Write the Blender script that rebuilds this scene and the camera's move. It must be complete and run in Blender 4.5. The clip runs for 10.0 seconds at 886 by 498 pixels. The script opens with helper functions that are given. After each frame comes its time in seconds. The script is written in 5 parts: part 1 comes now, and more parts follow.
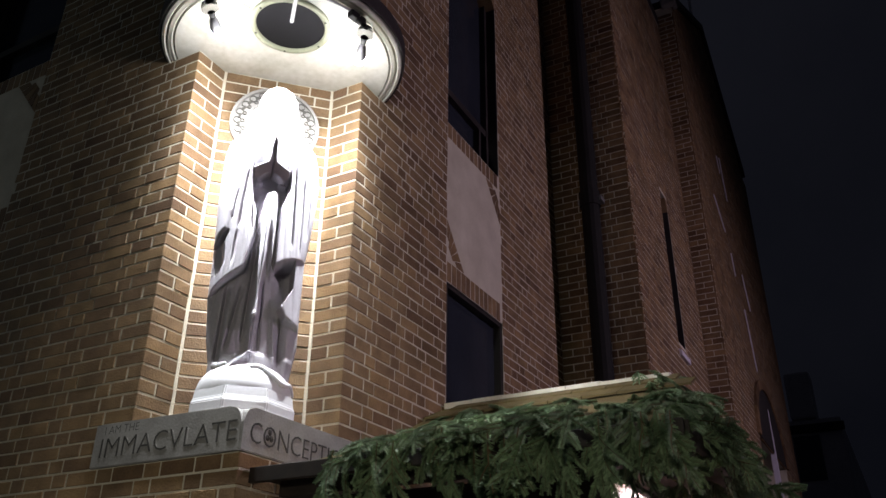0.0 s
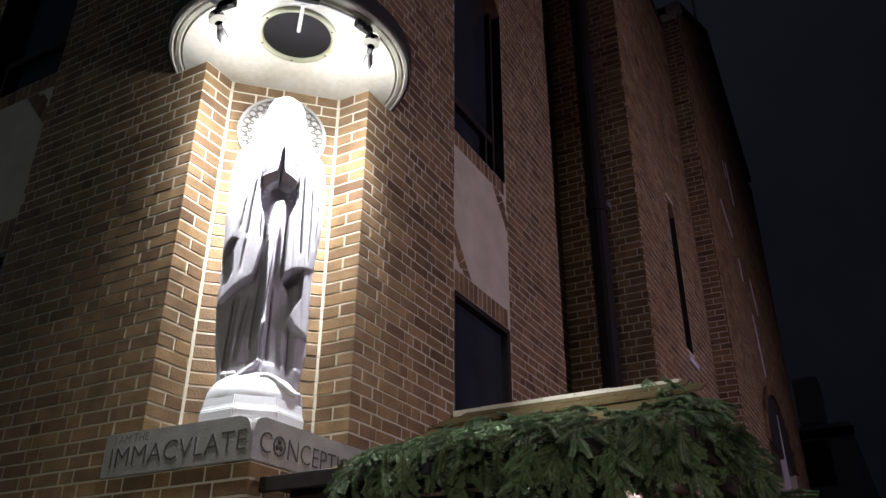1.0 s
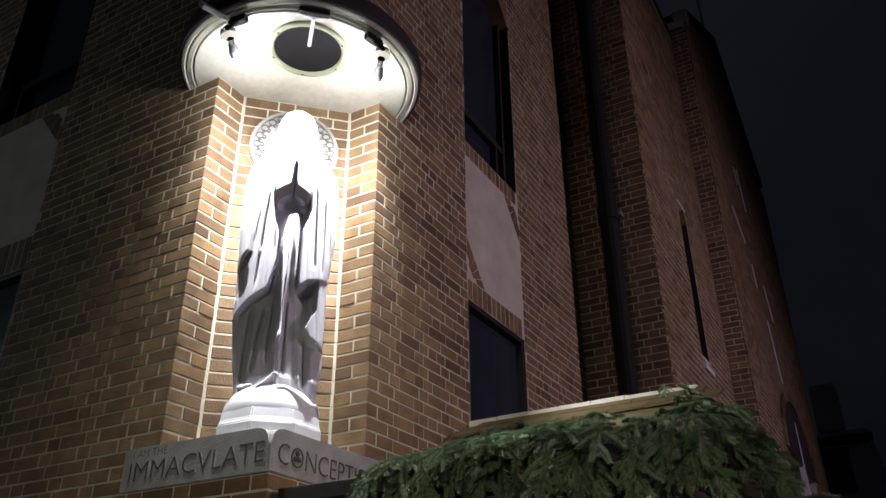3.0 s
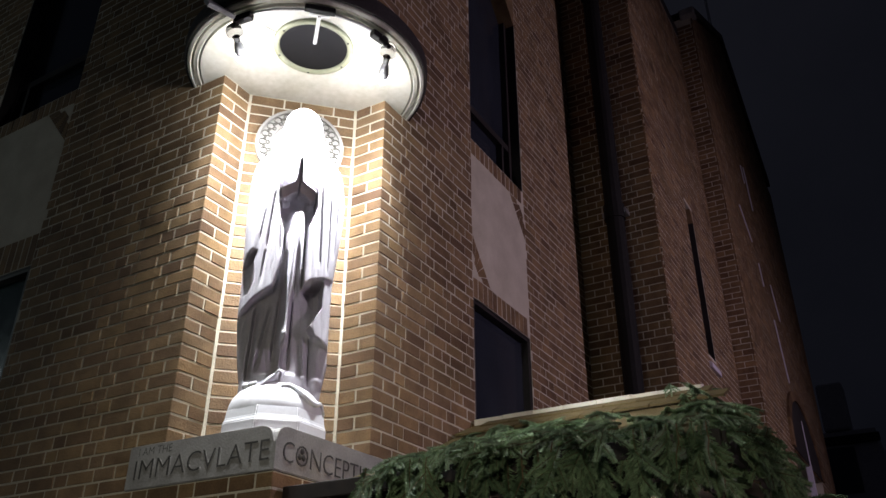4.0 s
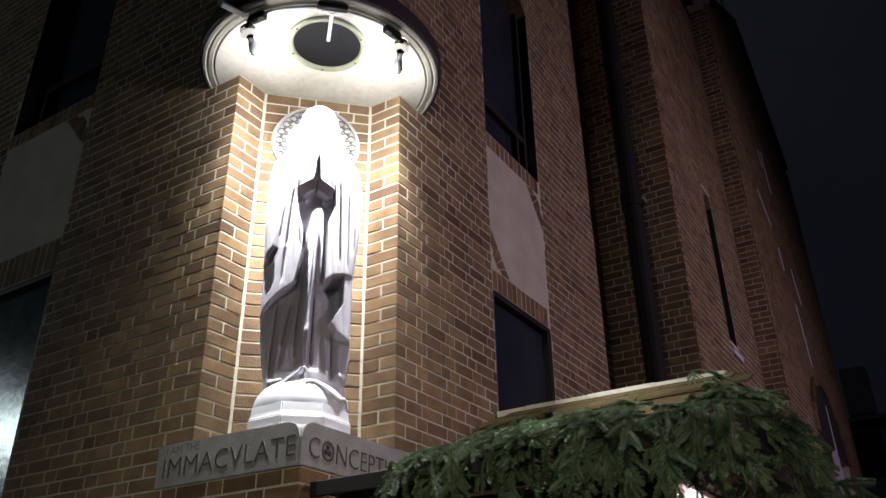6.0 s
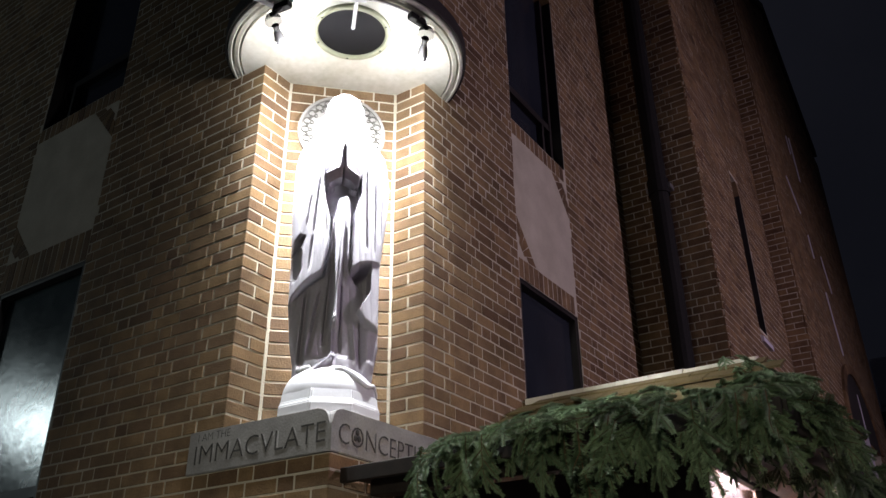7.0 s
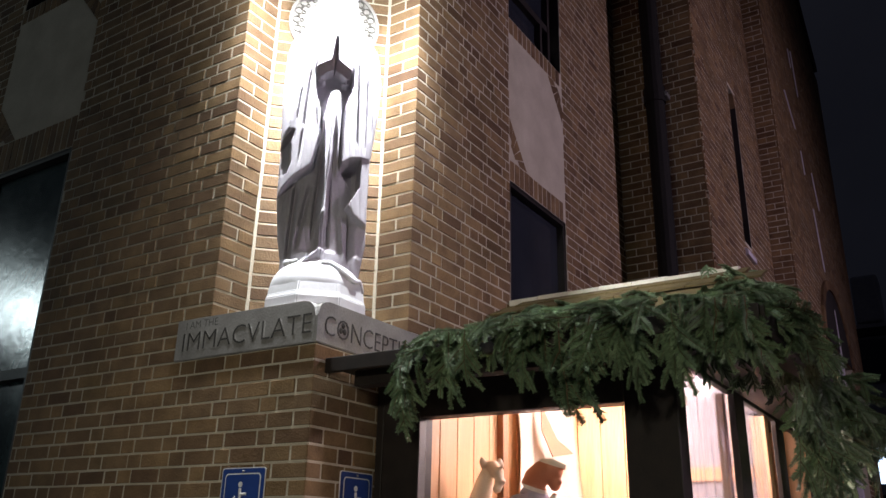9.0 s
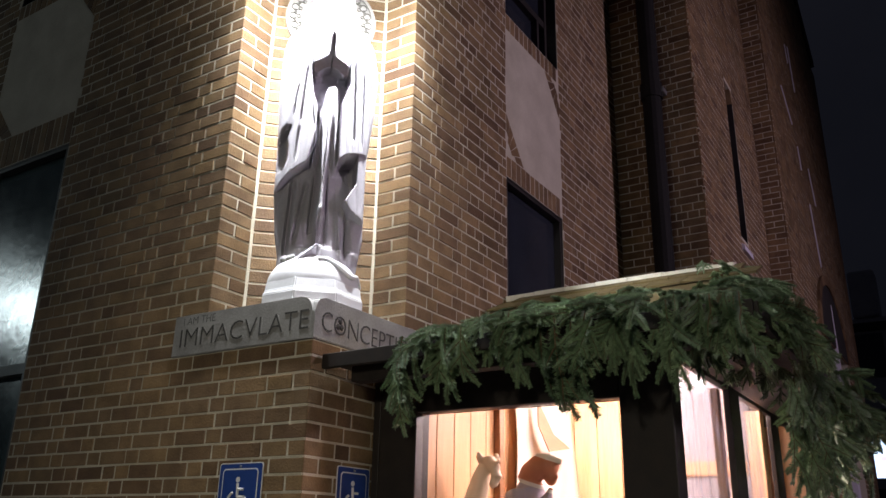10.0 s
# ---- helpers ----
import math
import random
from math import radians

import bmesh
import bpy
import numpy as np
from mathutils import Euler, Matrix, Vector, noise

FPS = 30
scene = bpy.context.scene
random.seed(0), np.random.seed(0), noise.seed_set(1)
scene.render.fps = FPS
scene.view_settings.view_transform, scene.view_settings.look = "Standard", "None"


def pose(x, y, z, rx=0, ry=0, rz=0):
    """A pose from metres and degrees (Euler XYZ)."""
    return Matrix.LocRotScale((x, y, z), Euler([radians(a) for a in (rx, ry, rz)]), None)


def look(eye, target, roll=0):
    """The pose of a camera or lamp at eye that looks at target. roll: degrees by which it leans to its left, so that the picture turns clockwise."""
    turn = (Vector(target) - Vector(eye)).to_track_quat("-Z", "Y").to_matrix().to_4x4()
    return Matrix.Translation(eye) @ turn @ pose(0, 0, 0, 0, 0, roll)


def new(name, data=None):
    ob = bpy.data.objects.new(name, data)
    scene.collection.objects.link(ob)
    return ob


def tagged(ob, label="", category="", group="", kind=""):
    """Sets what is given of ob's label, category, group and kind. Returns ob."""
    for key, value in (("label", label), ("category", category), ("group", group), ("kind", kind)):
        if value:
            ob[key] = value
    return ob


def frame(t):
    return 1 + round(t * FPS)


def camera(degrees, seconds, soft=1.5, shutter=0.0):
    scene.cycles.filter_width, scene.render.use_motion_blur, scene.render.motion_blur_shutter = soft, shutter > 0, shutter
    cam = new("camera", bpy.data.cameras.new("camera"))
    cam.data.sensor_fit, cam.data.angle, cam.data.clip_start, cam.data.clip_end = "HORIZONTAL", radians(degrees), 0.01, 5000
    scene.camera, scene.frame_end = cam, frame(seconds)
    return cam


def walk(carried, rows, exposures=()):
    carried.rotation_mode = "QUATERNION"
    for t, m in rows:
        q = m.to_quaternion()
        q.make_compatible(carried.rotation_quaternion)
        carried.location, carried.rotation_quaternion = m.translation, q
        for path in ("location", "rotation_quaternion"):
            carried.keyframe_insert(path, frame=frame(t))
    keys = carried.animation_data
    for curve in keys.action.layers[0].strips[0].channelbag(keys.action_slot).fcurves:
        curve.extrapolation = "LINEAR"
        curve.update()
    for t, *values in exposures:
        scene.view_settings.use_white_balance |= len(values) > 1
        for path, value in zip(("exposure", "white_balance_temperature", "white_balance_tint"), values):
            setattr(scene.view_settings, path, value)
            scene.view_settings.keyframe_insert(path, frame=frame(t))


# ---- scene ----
cam = camera(57.3, 10.0)
PATH = [
    (0, (2.171, -2.36, 1.677), (1.31, -0.793, 2.574), 0.6),
    (0.5, (2.166, -2.364, 1.673), (1.302, -0.802, 2.576), 0.6),
    (1, (2.164, -2.369, 1.682), (1.294, -0.815, 2.593), 0.4),
    (1.5, (2.164, -2.375, 1.672), (1.305, -0.84, 2.624), -0.6),
    (2, (2.157, -2.383, 1.667), (1.291, -0.853, 2.62), -0.5),
    (2.5, (2.154, -2.38, 1.663), (1.277, -0.85, 2.606), -0.4),
    (4, (2.153, -2.368, 1.669), (1.253, -0.846, 2.604), 0.1),
    (4.5, (2.156, -2.367, 1.67), (1.249, -0.847, 2.602), 0.2),
    (5, (2.161, -2.376, 1.671), (1.251, -0.853, 2.595), 0.1),
    (5.5, (2.159, -2.384, 1.671), (1.241, -0.864, 2.591), -0.5),
    (7, (2.122, -2.373, 1.645), (1.13, -0.89, 2.55), -0.5),
    (7.5, (2.125, -2.374, 1.645), (1.116, -0.861, 2.478), -0.2),
    (8, (2.133, -2.359, 1.633), (1.113, -0.826, 2.413), 0.4),
    (8.5, (2.126, -2.363, 1.629), (1.106, -0.804, 2.356), 1.1),
    (9, (2.122, -2.362, 1.622), (1.1, -0.787, 2.312), 1.3),
    (9.5, (2.141, -2.362, 1.628), (1.114, -0.784, 2.302), 1.3),
    (10, (2.133, -2.37, 1.621), (1.114, -0.789, 2.3), 1.2),
]
EXPOSURES = [(0.0, 0.0), (5.5, 0.0), (7.0, 0.06), (8.0, 0.15), (10.0, 0.21)]
walk(cam, [(t, look(eye, target, roll)) for t, eye, target, roll in PATH], EXPOSURES)

# ---- light ----
world = bpy.data.worlds.new("night_sky")
scene.world = world
world.use_nodes = True
wn, wl = world.node_tree.nodes, world.node_tree.links
bg = wn["Background"]
bg.inputs["Strength"].default_value = 1.0
wtex = wn.new("ShaderNodeTexNoise")
wtex.inputs["Scale"].default_value = 2.2
wtex.inputs["Detail"].default_value = 5
wramp = wn.new("ShaderNodeValToRGB")
wramp.color_ramp.elements[0].color = (0.0030, 0.0033, 0.0052, 1)
wramp.color_ramp.elements[1].color = (0.0060, 0.0063, 0.0092, 1)
wramp.color_ramp.elements[0].position = 0.35
wramp.color_ramp.elements[1].position = 0.68
wco = wn.new("ShaderNodeTexCoord")
wl.new(wco.outputs["Generated"], wtex.inputs["Vector"])
wl.new(wtex.outputs["Fac"], wramp.inputs["Fac"])
wl.new(wramp.outputs["Color"], bg.inputs["Color"])


def lamp(name, kind, place, power, color, radius=0.05, target=None, spot=None):
    data = bpy.data.lights.new(name, kind)
    data.energy, data.color = power, color
    if kind == "AREA":
        data.shape, data.size = "DISK", radius
    else:
        data.shadow_soft_size = radius
    if spot:
        data.spot_size, data.spot_blend = radians(spot), 1.0
    ob = new(name, data)
    ob.matrix_world = look(place, target) if target else pose(*place)
    return ob


LAMP_L, LAMP_R = Vector((-0.293, -0.200, 4.402)), Vector((0.212, 0.298, 4.402))
AIM = (-0.22, 0.22, 3.78)
for nose in (LAMP_L, LAMP_R):
    tip = nose + (Vector(AIM) - nose).normalized() * 0.04
    lamp("flood_glare", "POINT", tip, 10.0, (0.97, 0.98, 1.0), 0.03)
    lamp("flood_light", "SPOT", tip, 130, (0.97, 0.98, 1.0), 0.07, AIM, 136)
    lamp("flood_beam", "SPOT", tip, 420, (0.95, 0.97, 1.0), 0.05, AIM, 74)
# lamps out of view: street lamps down the avenue beside the long wall and along the side street, and an added fill spot
# behind the pavement corner
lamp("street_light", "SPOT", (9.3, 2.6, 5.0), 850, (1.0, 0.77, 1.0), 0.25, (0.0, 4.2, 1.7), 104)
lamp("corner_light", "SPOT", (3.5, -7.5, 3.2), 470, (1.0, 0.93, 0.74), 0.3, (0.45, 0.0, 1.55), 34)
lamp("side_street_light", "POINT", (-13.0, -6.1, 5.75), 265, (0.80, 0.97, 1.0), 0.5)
# two bulbs inside the crib
for at, power in (((0.45, 1.72, 2.44), 94), ((0.98, 1.40, 2.35), 36)):
    lamp("crib_bulb", "POINT", at, power, (1.0, 0.785, 0.79), 0.04)


# ---- materials ----
def mat(name, c1, c2, rough=0.8, fine=60.0, coarse=3.0, bump=0.2, dist=0.004, metal=0.0, vary=0.0, spec=0.4):
    m = bpy.data.materials.new(name)
    m.use_nodes = True
    n, l = m.node_tree.nodes, m.node_tree.links
    b = n["Principled BSDF"]
    geo = n.new("ShaderNodeNewGeometry")
    a = n.new("ShaderNodeTexNoise")
    a.inputs["Scale"].default_value, a.inputs["Detail"].default_value = fine, 4
    c = n.new("ShaderNodeTexNoise")
    c.inputs["Scale"].default_value, c.inputs["Detail"].default_value = coarse, 5
    for t in (a, c):
        l.new(geo.outputs["Position"], t.inputs["Vector"])
    add = n.new("ShaderNodeMath")
    add.operation = "MULTIPLY_ADD"
    l.new(a.outputs["Fac"], add.inputs[0])
    add.inputs[1].default_value = 0.6
    l.new(c.outputs["Fac"], add.inputs[2])
    last = add.outputs[0]
    mr = n.new("ShaderNodeMapRange")
    mr.inputs["From Min"].default_value, mr.inputs["From Max"].default_value = 0.5, 1.1
    l.new(last, mr.inputs["Value"])
    mix = n.new("ShaderNodeMix")
    mix.data_type = "RGBA"
    mix.inputs["A"].default_value, mix.inputs["B"].default_value = (*c1, 1), (*c2, 1)
    l.new(mr.outputs["Result"], mix.inputs["Factor"])
    color = mix.outputs["Result"]
    if vary:
        info = n.new("ShaderNodeObjectInfo")
        s = n.new("ShaderNodeMath")
        l.new(info.outputs["Random"], s.inputs[0])
        l.new(geo.outputs["Random Per Island"], s.inputs[1])
        f = n.new("ShaderNodeMath")
        f.operation = "FRACT"
        l.new(s.outputs[0], f.inputs[0])
        r = n.new("ShaderNodeValToRGB")
        e = r.color_ramp.elements
        e[0].position, e[0].color = 0.0, (0.50, 0.42, 0.42, 1)
        e[1].position, e[1].color = 1.0, (1.22, 1.16, 1.02, 1)
        k = e.new(0.10)
        k.color = (0.74, 0.66, 0.63, 1)
        k = e.new(0.45)
        k.color = (0.90, 0.87, 0.86, 1)
        l.new(f.outputs[0], r.inputs["Fac"])
        mul = n.new("ShaderNodeMix")
        mul.data_type, mul.blend_type = "RGBA", "MULTIPLY"
        mul.inputs["Factor"].default_value = vary
        l.new(color, mul.inputs["A"])
        l.new(r.outputs["Color"], mul.inputs["B"])
        color = mul.outputs["Result"]
    l.new(color, b.inputs["Base Color"])
    rr = n.new("ShaderNodeMapRange")
    rr.inputs["To Min"].default_value, rr.inputs["To Max"].default_value = max(0.02, rough - 0.12), min(1, rough + 0.12)
    l.new(c.outputs["Fac"], rr.inputs["Value"])
    l.new(rr.outputs["Result"], b.inputs["Roughness"])
    b.inputs["Metallic"].default_value = metal
    b.inputs["Specular IOR Level"].default_value = spec
    if bump:
        bp = n.new("ShaderNodeBump")
        bp.inputs["Strength"].default_value, bp.inputs["Distance"].default_value = bump, dist
        l.new(add.outputs[0], bp.inputs["Height"])
        l.new(bp.outputs["Normal"], b.inputs["Normal"])
    return m


def glow(name, color, strength):
    m = bpy.data.materials.new(name)
    m.use_nodes = True
    b = m.node_tree.nodes["Principled BSDF"]
    b.inputs["Base Color"].default_value = (0.8, 0.8, 0.8, 1)
    b.inputs["Emission Color"].default_value = (*color, 1)
    b.inputs["Emission Strength"].default_value = strength
    return m


def wood_mat(name, c1, c2, stretch=(9, 9, 0.7), rough=0.6):
    m = mat(name, c1, c2, rough, 14, 1.6, 0.15, 0.002, 0.0, 0.35)
    n, l = m.node_tree.nodes, m.node_tree.links
    mp = n.new("ShaderNodeMapping")
    mp.inputs["Scale"].default_value = stretch
    geo = [k for k in n if k.type == "NEW_GEOMETRY"][0]
    l.new(geo.outputs["Position"], mp.inputs["Vector"])
    for k in n:
        if k.type == "TEX_NOISE":
            l.new(mp.outputs["Vector"], k.inputs["Vector"])
    return m


def glass_mat(name, tint, rough, bump, scale):
    m = mat(name, tint, tuple(v * 1.5 for v in tint), rough, scale, 2.5, bump, 0.01, 0.0, 0.0, 0.8)
    return m


BRICK = mat("brown_brick", (0.134, 0.083, 0.043), (0.300, 0.203, 0.112), 0.82, 120, 9, 1.0, 0.005, 0, 0.9)
_n, _l = BRICK.node_tree.nodes, BRICK.node_tree.links
_to = _n["Principled BSDF"].inputs["Base Color"]
_geo = [k for k in _n if k.type == "NEW_GEOMETRY"][0]
_tx, _rp, _mx = _n.new("ShaderNodeTexNoise"), _n.new("ShaderNodeMapRange"), _n.new("ShaderNodeMix")
_tx.inputs["Scale"].default_value, _tx.inputs["Detail"].default_value = 2.6, 6
_rp.inputs["From Min"].default_value, _rp.inputs["From Max"].default_value, _rp.inputs["To Max"].default_value = 0.48, 0.72, 0.75
_mx.data_type, _mx.blend_type = "RGBA", "MULTIPLY"
_mx.inputs["B"].default_value = (0.62, 0.66, 0.55, 1)
_l.new(_geo.outputs["Position"], _tx.inputs["Vector"])
_l.new(_tx.outputs["Fac"], _rp.inputs["Value"])
_l.new(_rp.outputs["Result"], _mx.inputs["Factor"])
_l.new(_to.links[0].from_socket, _mx.inputs["A"])
_l.new(_mx.outputs["Result"], _to)
MORTAR = mat("pale_mortar", (0.47, 0.425, 0.33), (0.67, 0.62, 0.51), 0.95, 150, 5, 1.0, 0.005)
STONE = mat("grey_limestone", (0.19, 0.185, 0.18), (0.35, 0.345, 0.335), 0.9, 120, 7, 0.6, 0.004)
# dark stone tone that paints in the shade of the cut inscription
CUT_SHADE = mat("cut_shade_dark_stone", (0.03, 0.029, 0.028), (0.07, 0.068, 0.065), 0.95, 120, 9, 0.3)
PANEL = mat("pale_stucco_panel", (0.565, 0.54, 0.63), (0.73, 0.70, 0.80), 0.9, 80, 2.2, 0.35, 0.003)
SOFFIT = mat("cream_painted_soffit", (0.50, 0.49, 0.41), (0.74, 0.73, 0.68), 0.6, 30, 4.5, 0.25, 0.004)
FASCIA = mat("dark_weathered_stone", (0.02, 0.017, 0.017), (0.05, 0.044, 0.042), 0.8, 60, 5, 0.5)
STATUE = mat("lilac_white_painted_stone", (0.40, 0.385, 0.425), (0.50, 0.485, 0.53), 0.6, 70, 6, 0.1, 0.003)
GLOBE = mat("white_painted_stone", (0.70, 0.71, 0.75), (0.80, 0.81, 0.84), 0.55, 70, 6, 0.1, 0.003)
BRONZE = mat("dark_metal", (0.007, 0.007, 0.007), (0.018, 0.017, 0.017), 0.75, 50, 4, 0.1, 0.002, 0.0, 0.0, 0.2)
STEEL = mat("grey_lamp_metal", (0.30, 0.30, 0.31), (0.42, 0.42, 0.43), 0.35, 60, 6, 0.1, 0.001, 0.7)
WHITE = mat("white_enamel", (0.74, 0.74, 0.74), (0.82, 0.82, 0.82), 0.4, 40, 5, 0.05)
FRAME = mat("dark_window_frame", (0.018, 0.015, 0.015), (0.04, 0.034, 0.032), 0.5, 60, 4, 0.1)
GLASS_UNLIT = mat("unlit_lamp_glass", (0.002, 0.002, 0.003), (0.005, 0.005, 0.006), 0.6, 20, 6, 0.05, 0.002, 0, 0, 0.15)
GLASS_DARK = glass_mat("dark_window_glass", (0.022, 0.026, 0.036), 0.18, 0.10, 9)
# teal base colour stands for the lit street reflected in the wet pane
GLASS_RAIN = glass_mat("wet_window_glass", (0.022, 0.042, 0.045), 0.19, 0.14, 18)
DARKWOOD = wood_mat("dark_stained_wood", (0.012, 0.009, 0.008), (0.03, 0.022, 0.018), (12, 2, 12))
PINE = wood_mat("knotty_pine_board", (0.50, 0.27, 0.13), (0.72, 0.46, 0.26))
SHINGLE = mat("ochre_roof_shingle", (0.07, 0.05, 0.018), (0.13, 0.095, 0.035), 0.9, 90, 6, 0.6)
RIDGE = mat("pale_ridge_cap", (0.66, 0.62, 0.52), (0.80, 0.76, 0.66), 0.8, 60, 8, 0.4)
NEEDLE = mat("fir_needles", (0.034, 0.078, 0.040), (0.26, 0.38, 0.215), 0.55, 25, 4, 0.0, 0.004, 0, 0.6)
TWIG = mat("fir_twig", (0.09, 0.06, 0.035), (0.16, 0.11, 0.06), 0.85, 60, 6, 0.3)
BLUE = mat("blue_sign_enamel", (0.012, 0.045, 0.23), (0.02, 0.06, 0.28), 0.35, 30, 4, 0.03)
PLASTER = mat("painted_plaster_cream", (0.62, 0.50, 0.38), (0.74, 0.63, 0.50), 0.5, 40, 6, 0.15)
CLOTH = mat("white_cloth", (0.74, 0.70, 0.62), (0.82, 0.79, 0.72), 0.9, 60, 6, 0.2)
LILAC = mat("haze_grey_board", (0.25, 0.24, 0.245), (0.36, 0.35, 0.355), 0.7, 30, 3, 0.3)
ASPHALT = mat("wet_asphalt", (0.035, 0.035, 0.037), (0.065, 0.065, 0.066), 0.6, 80, 2, 0.4)
CONCRETE = mat("concrete_paving", (0.24, 0.235, 0.225), (0.36, 0.35, 0.34), 0.85, 60, 2, 0.4)
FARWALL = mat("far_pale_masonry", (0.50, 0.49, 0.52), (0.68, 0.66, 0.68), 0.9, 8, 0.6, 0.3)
LENS = glow("lamp_lens", (0.97, 0.98, 1.0), 60)
BULB = glow("warm_bulb", (1.0, 0.78, 0.5), 40)
SIGN_W = glow("lit_sign_white", (0.55, 0.72, 1.0), 2.0)
SIGN_P = glow("lit_sign_pink", (1.0, 0.25, 0.6), 3)
CLEAR = bpy.data.materials.new("clear_glass")
CLEAR.use_nodes = True
_b = CLEAR.node_tree.nodes["Principled BSDF"]
_b.inputs["Transmission Weight"].default_value, _b.inputs["Roughness"].default_value, _b.inputs["IOR"].default_value = 1.0, 0.02, 1.1
HAZY = bpy.data.materials.new("misted_wet_glass")
HAZY.use_nodes = True
_n, _l = HAZY.node_tree.nodes, HAZY.node_tree.links
_b = _n["Principled BSDF"]
_b.inputs["Base Color"].default_value = (0.86, 0.84, 0.90, 1)
_b.inputs["Roughness"].default_value, _b.inputs["IOR"].default_value = 0.10, 1.1
_co, _mp, _tx, _rp = _n.new("ShaderNodeTexCoord"), _n.new("ShaderNodeMapping"), _n.new("ShaderNodeTexNoise"), _n.new("ShaderNodeMapRange")
_mp.inputs["Scale"].default_value = (1, 22, 2.0)
_tx.inputs["Scale"].default_value, _tx.inputs["Detail"].default_value = 2.0, 6
_rp.inputs["From Min"].default_value, _rp.inputs["From Max"].default_value = 0.42, 0.72
_rp.inputs["To Min"].default_value, _rp.inputs["To Max"].default_value = 0.95, 0.66
_l.new(_co.outputs["Object"], _mp.inputs["Vector"])
_l.new(_mp.outputs["Vector"], _tx.inputs["Vector"])
_l.new(_tx.outputs["Fac"], _rp.inputs["Value"])
_l.new(_rp.outputs["Result"], _b.inputs["Transmission Weight"])


# ---- building helpers ----
def link(name, bm, material, parent=None, label=""):
    me = bpy.data.meshes.new(name)
    bm.to_mesh(me)
    bm.free()
    for mt in material if isinstance(material, (list, tuple)) else [material]:
        me.materials.append(mt)
    ob = new(name, me)
    if parent:
        ob.parent = parent
    if label:
        ob["label"] = label
    return ob


part = link


def empty(name, m=None):
    ob = new(name)
    if m is not None:
        ob.matrix_world = m
    return ob


def box(bm, x0, x1, y0, y1, z0, z1, bevel=0.0):
    r = bmesh.ops.create_cube(bm, size=1)["verts"]
    for v in r:
        v.co = Vector(((x0 + x1) / 2 + v.co.x * (x1 - x0), (y0 + y1) / 2 + v.co.y * (y1 - y0), (z0 + z1) / 2 + v.co.z * (z1 - z0)))
    if bevel:
        bmesh.ops.bevel(bm, geom=list({e for v in r for e in v.link_edges}), offset=bevel, segments=2, affect="EDGES", profile=0.5)
    return bm


def boxed(name, dims, material, parent=None, label="", bevel=0.004):
    return link(name, box(bmesh.new(), *dims, bevel), material, parent, label)


def prism(bm, pts, vec):
    """Extrudes a polygon (3D points) along vec."""
    a = [bm.verts.new(p) for p in pts]
    b = [bm.verts.new(Vector(p) + Vector(vec)) for p in pts]
    bm.faces.new(a)
    bm.faces.new(list(reversed(b)))
    n = len(pts)
    for i in range(n):
        bm.faces.new((a[i], b[i], b[(i + 1) % n], a[(i + 1) % n]))
    bmesh.ops.recalc_face_normals(bm, faces=bm.faces[:])
    return bm


def tube(bm, pts, radii, sides=10, caps=True):
    rings = []
    pts = [Vector(p) for p in pts]
    for i, p in enumerate(pts):
        d = (pts[min(i + 1, len(pts) - 1)] - pts[max(i - 1, 0)]).normalized()
        q = d.to_track_quat("Z", "Y")
        r = radii[i] if isinstance(radii, (list, tuple)) else radii
        rings.append([bm.verts.new(p + q @ Vector((r * math.cos(2 * math.pi * k / sides), r * math.sin(2 * math.pi * k / sides), 0))) for k in range(sides)])
    for a, b in zip(rings, rings[1:]):
        for k in range(sides):
            bm.faces.new((a[k], a[(k + 1) % sides], b[(k + 1) % sides], b[k]))
    if caps:
        bm.faces.new(list(reversed(rings[0])))
        bm.faces.new(rings[-1])
    return bm


def lathe(bm, profile, center, sides=48, a0=0.0, a1=2 * math.pi, scale=(1, 1)):
    full = a1 - a0 > 6.28
    n = sides if full else sides + 1
    rings = []
    for r, z in profile:
        rings.append([bm.verts.new((center[0] + scale[0] * r * math.cos(a0 + (a1 - a0) * k / sides), center[1] + scale[1] * r * math.sin(a0 + (a1 - a0) * k / sides), z)) for k in range(n)])
    for a, b in zip(rings, rings[1:]):
        for k in range(sides):
            k2 = (k + 1) % n
            bm.faces.new((a[k], a[k2], b[k2], b[k]))
    return rings


def ball(bm, c, r, seg=16, rot=None):
    vs = bmesh.ops.create_uvsphere(bm, u_segments=seg, v_segments=max(8, seg // 2 + 2), radius=1)["verts"]
    for v in vs:
        p = Vector((v.co.x * r[0], v.co.y * r[1], v.co.z * r[2]))
        v.co = (rot @ p if rot else p) + Vector(c)


def smooth(ob):
    for p in ob.data.polygons:
        p.use_smooth = True
    return ob


# ---- masonry ----
C = 0.0649          # one course
J = 0.0092          # joint
STR, HED, CLO = 0.176, 0.0835, 0.130
PZ0, PZ1, CAN = 2.370, 2.556, 4.568
rb = random.Random(7)


def courses(z0, z1):
    """Bed joints of all walls, the same level all round the building."""
    out = []
    k = 0
    while PZ0 - (k + 1) * C > z0 - C:
        out.append((PZ0 - (k + 1) * C, PZ0 - k * C))
        k += 1
    out = out[::-1]
    h = (PZ1 - PZ0) / 3
    out += [(PZ0 + i * h, PZ0 + (i + 1) * h) for i in range(3)]
    k = 0
    while PZ1 + k * C < z1:
        out.append((PZ1 + k * C, PZ1 + (k + 1) * C))
        k += 1
    return [(i, a, b) for i, (a, b) in enumerate(out) if a >= z0 - 0.03 and b <= z1 + 0.03]


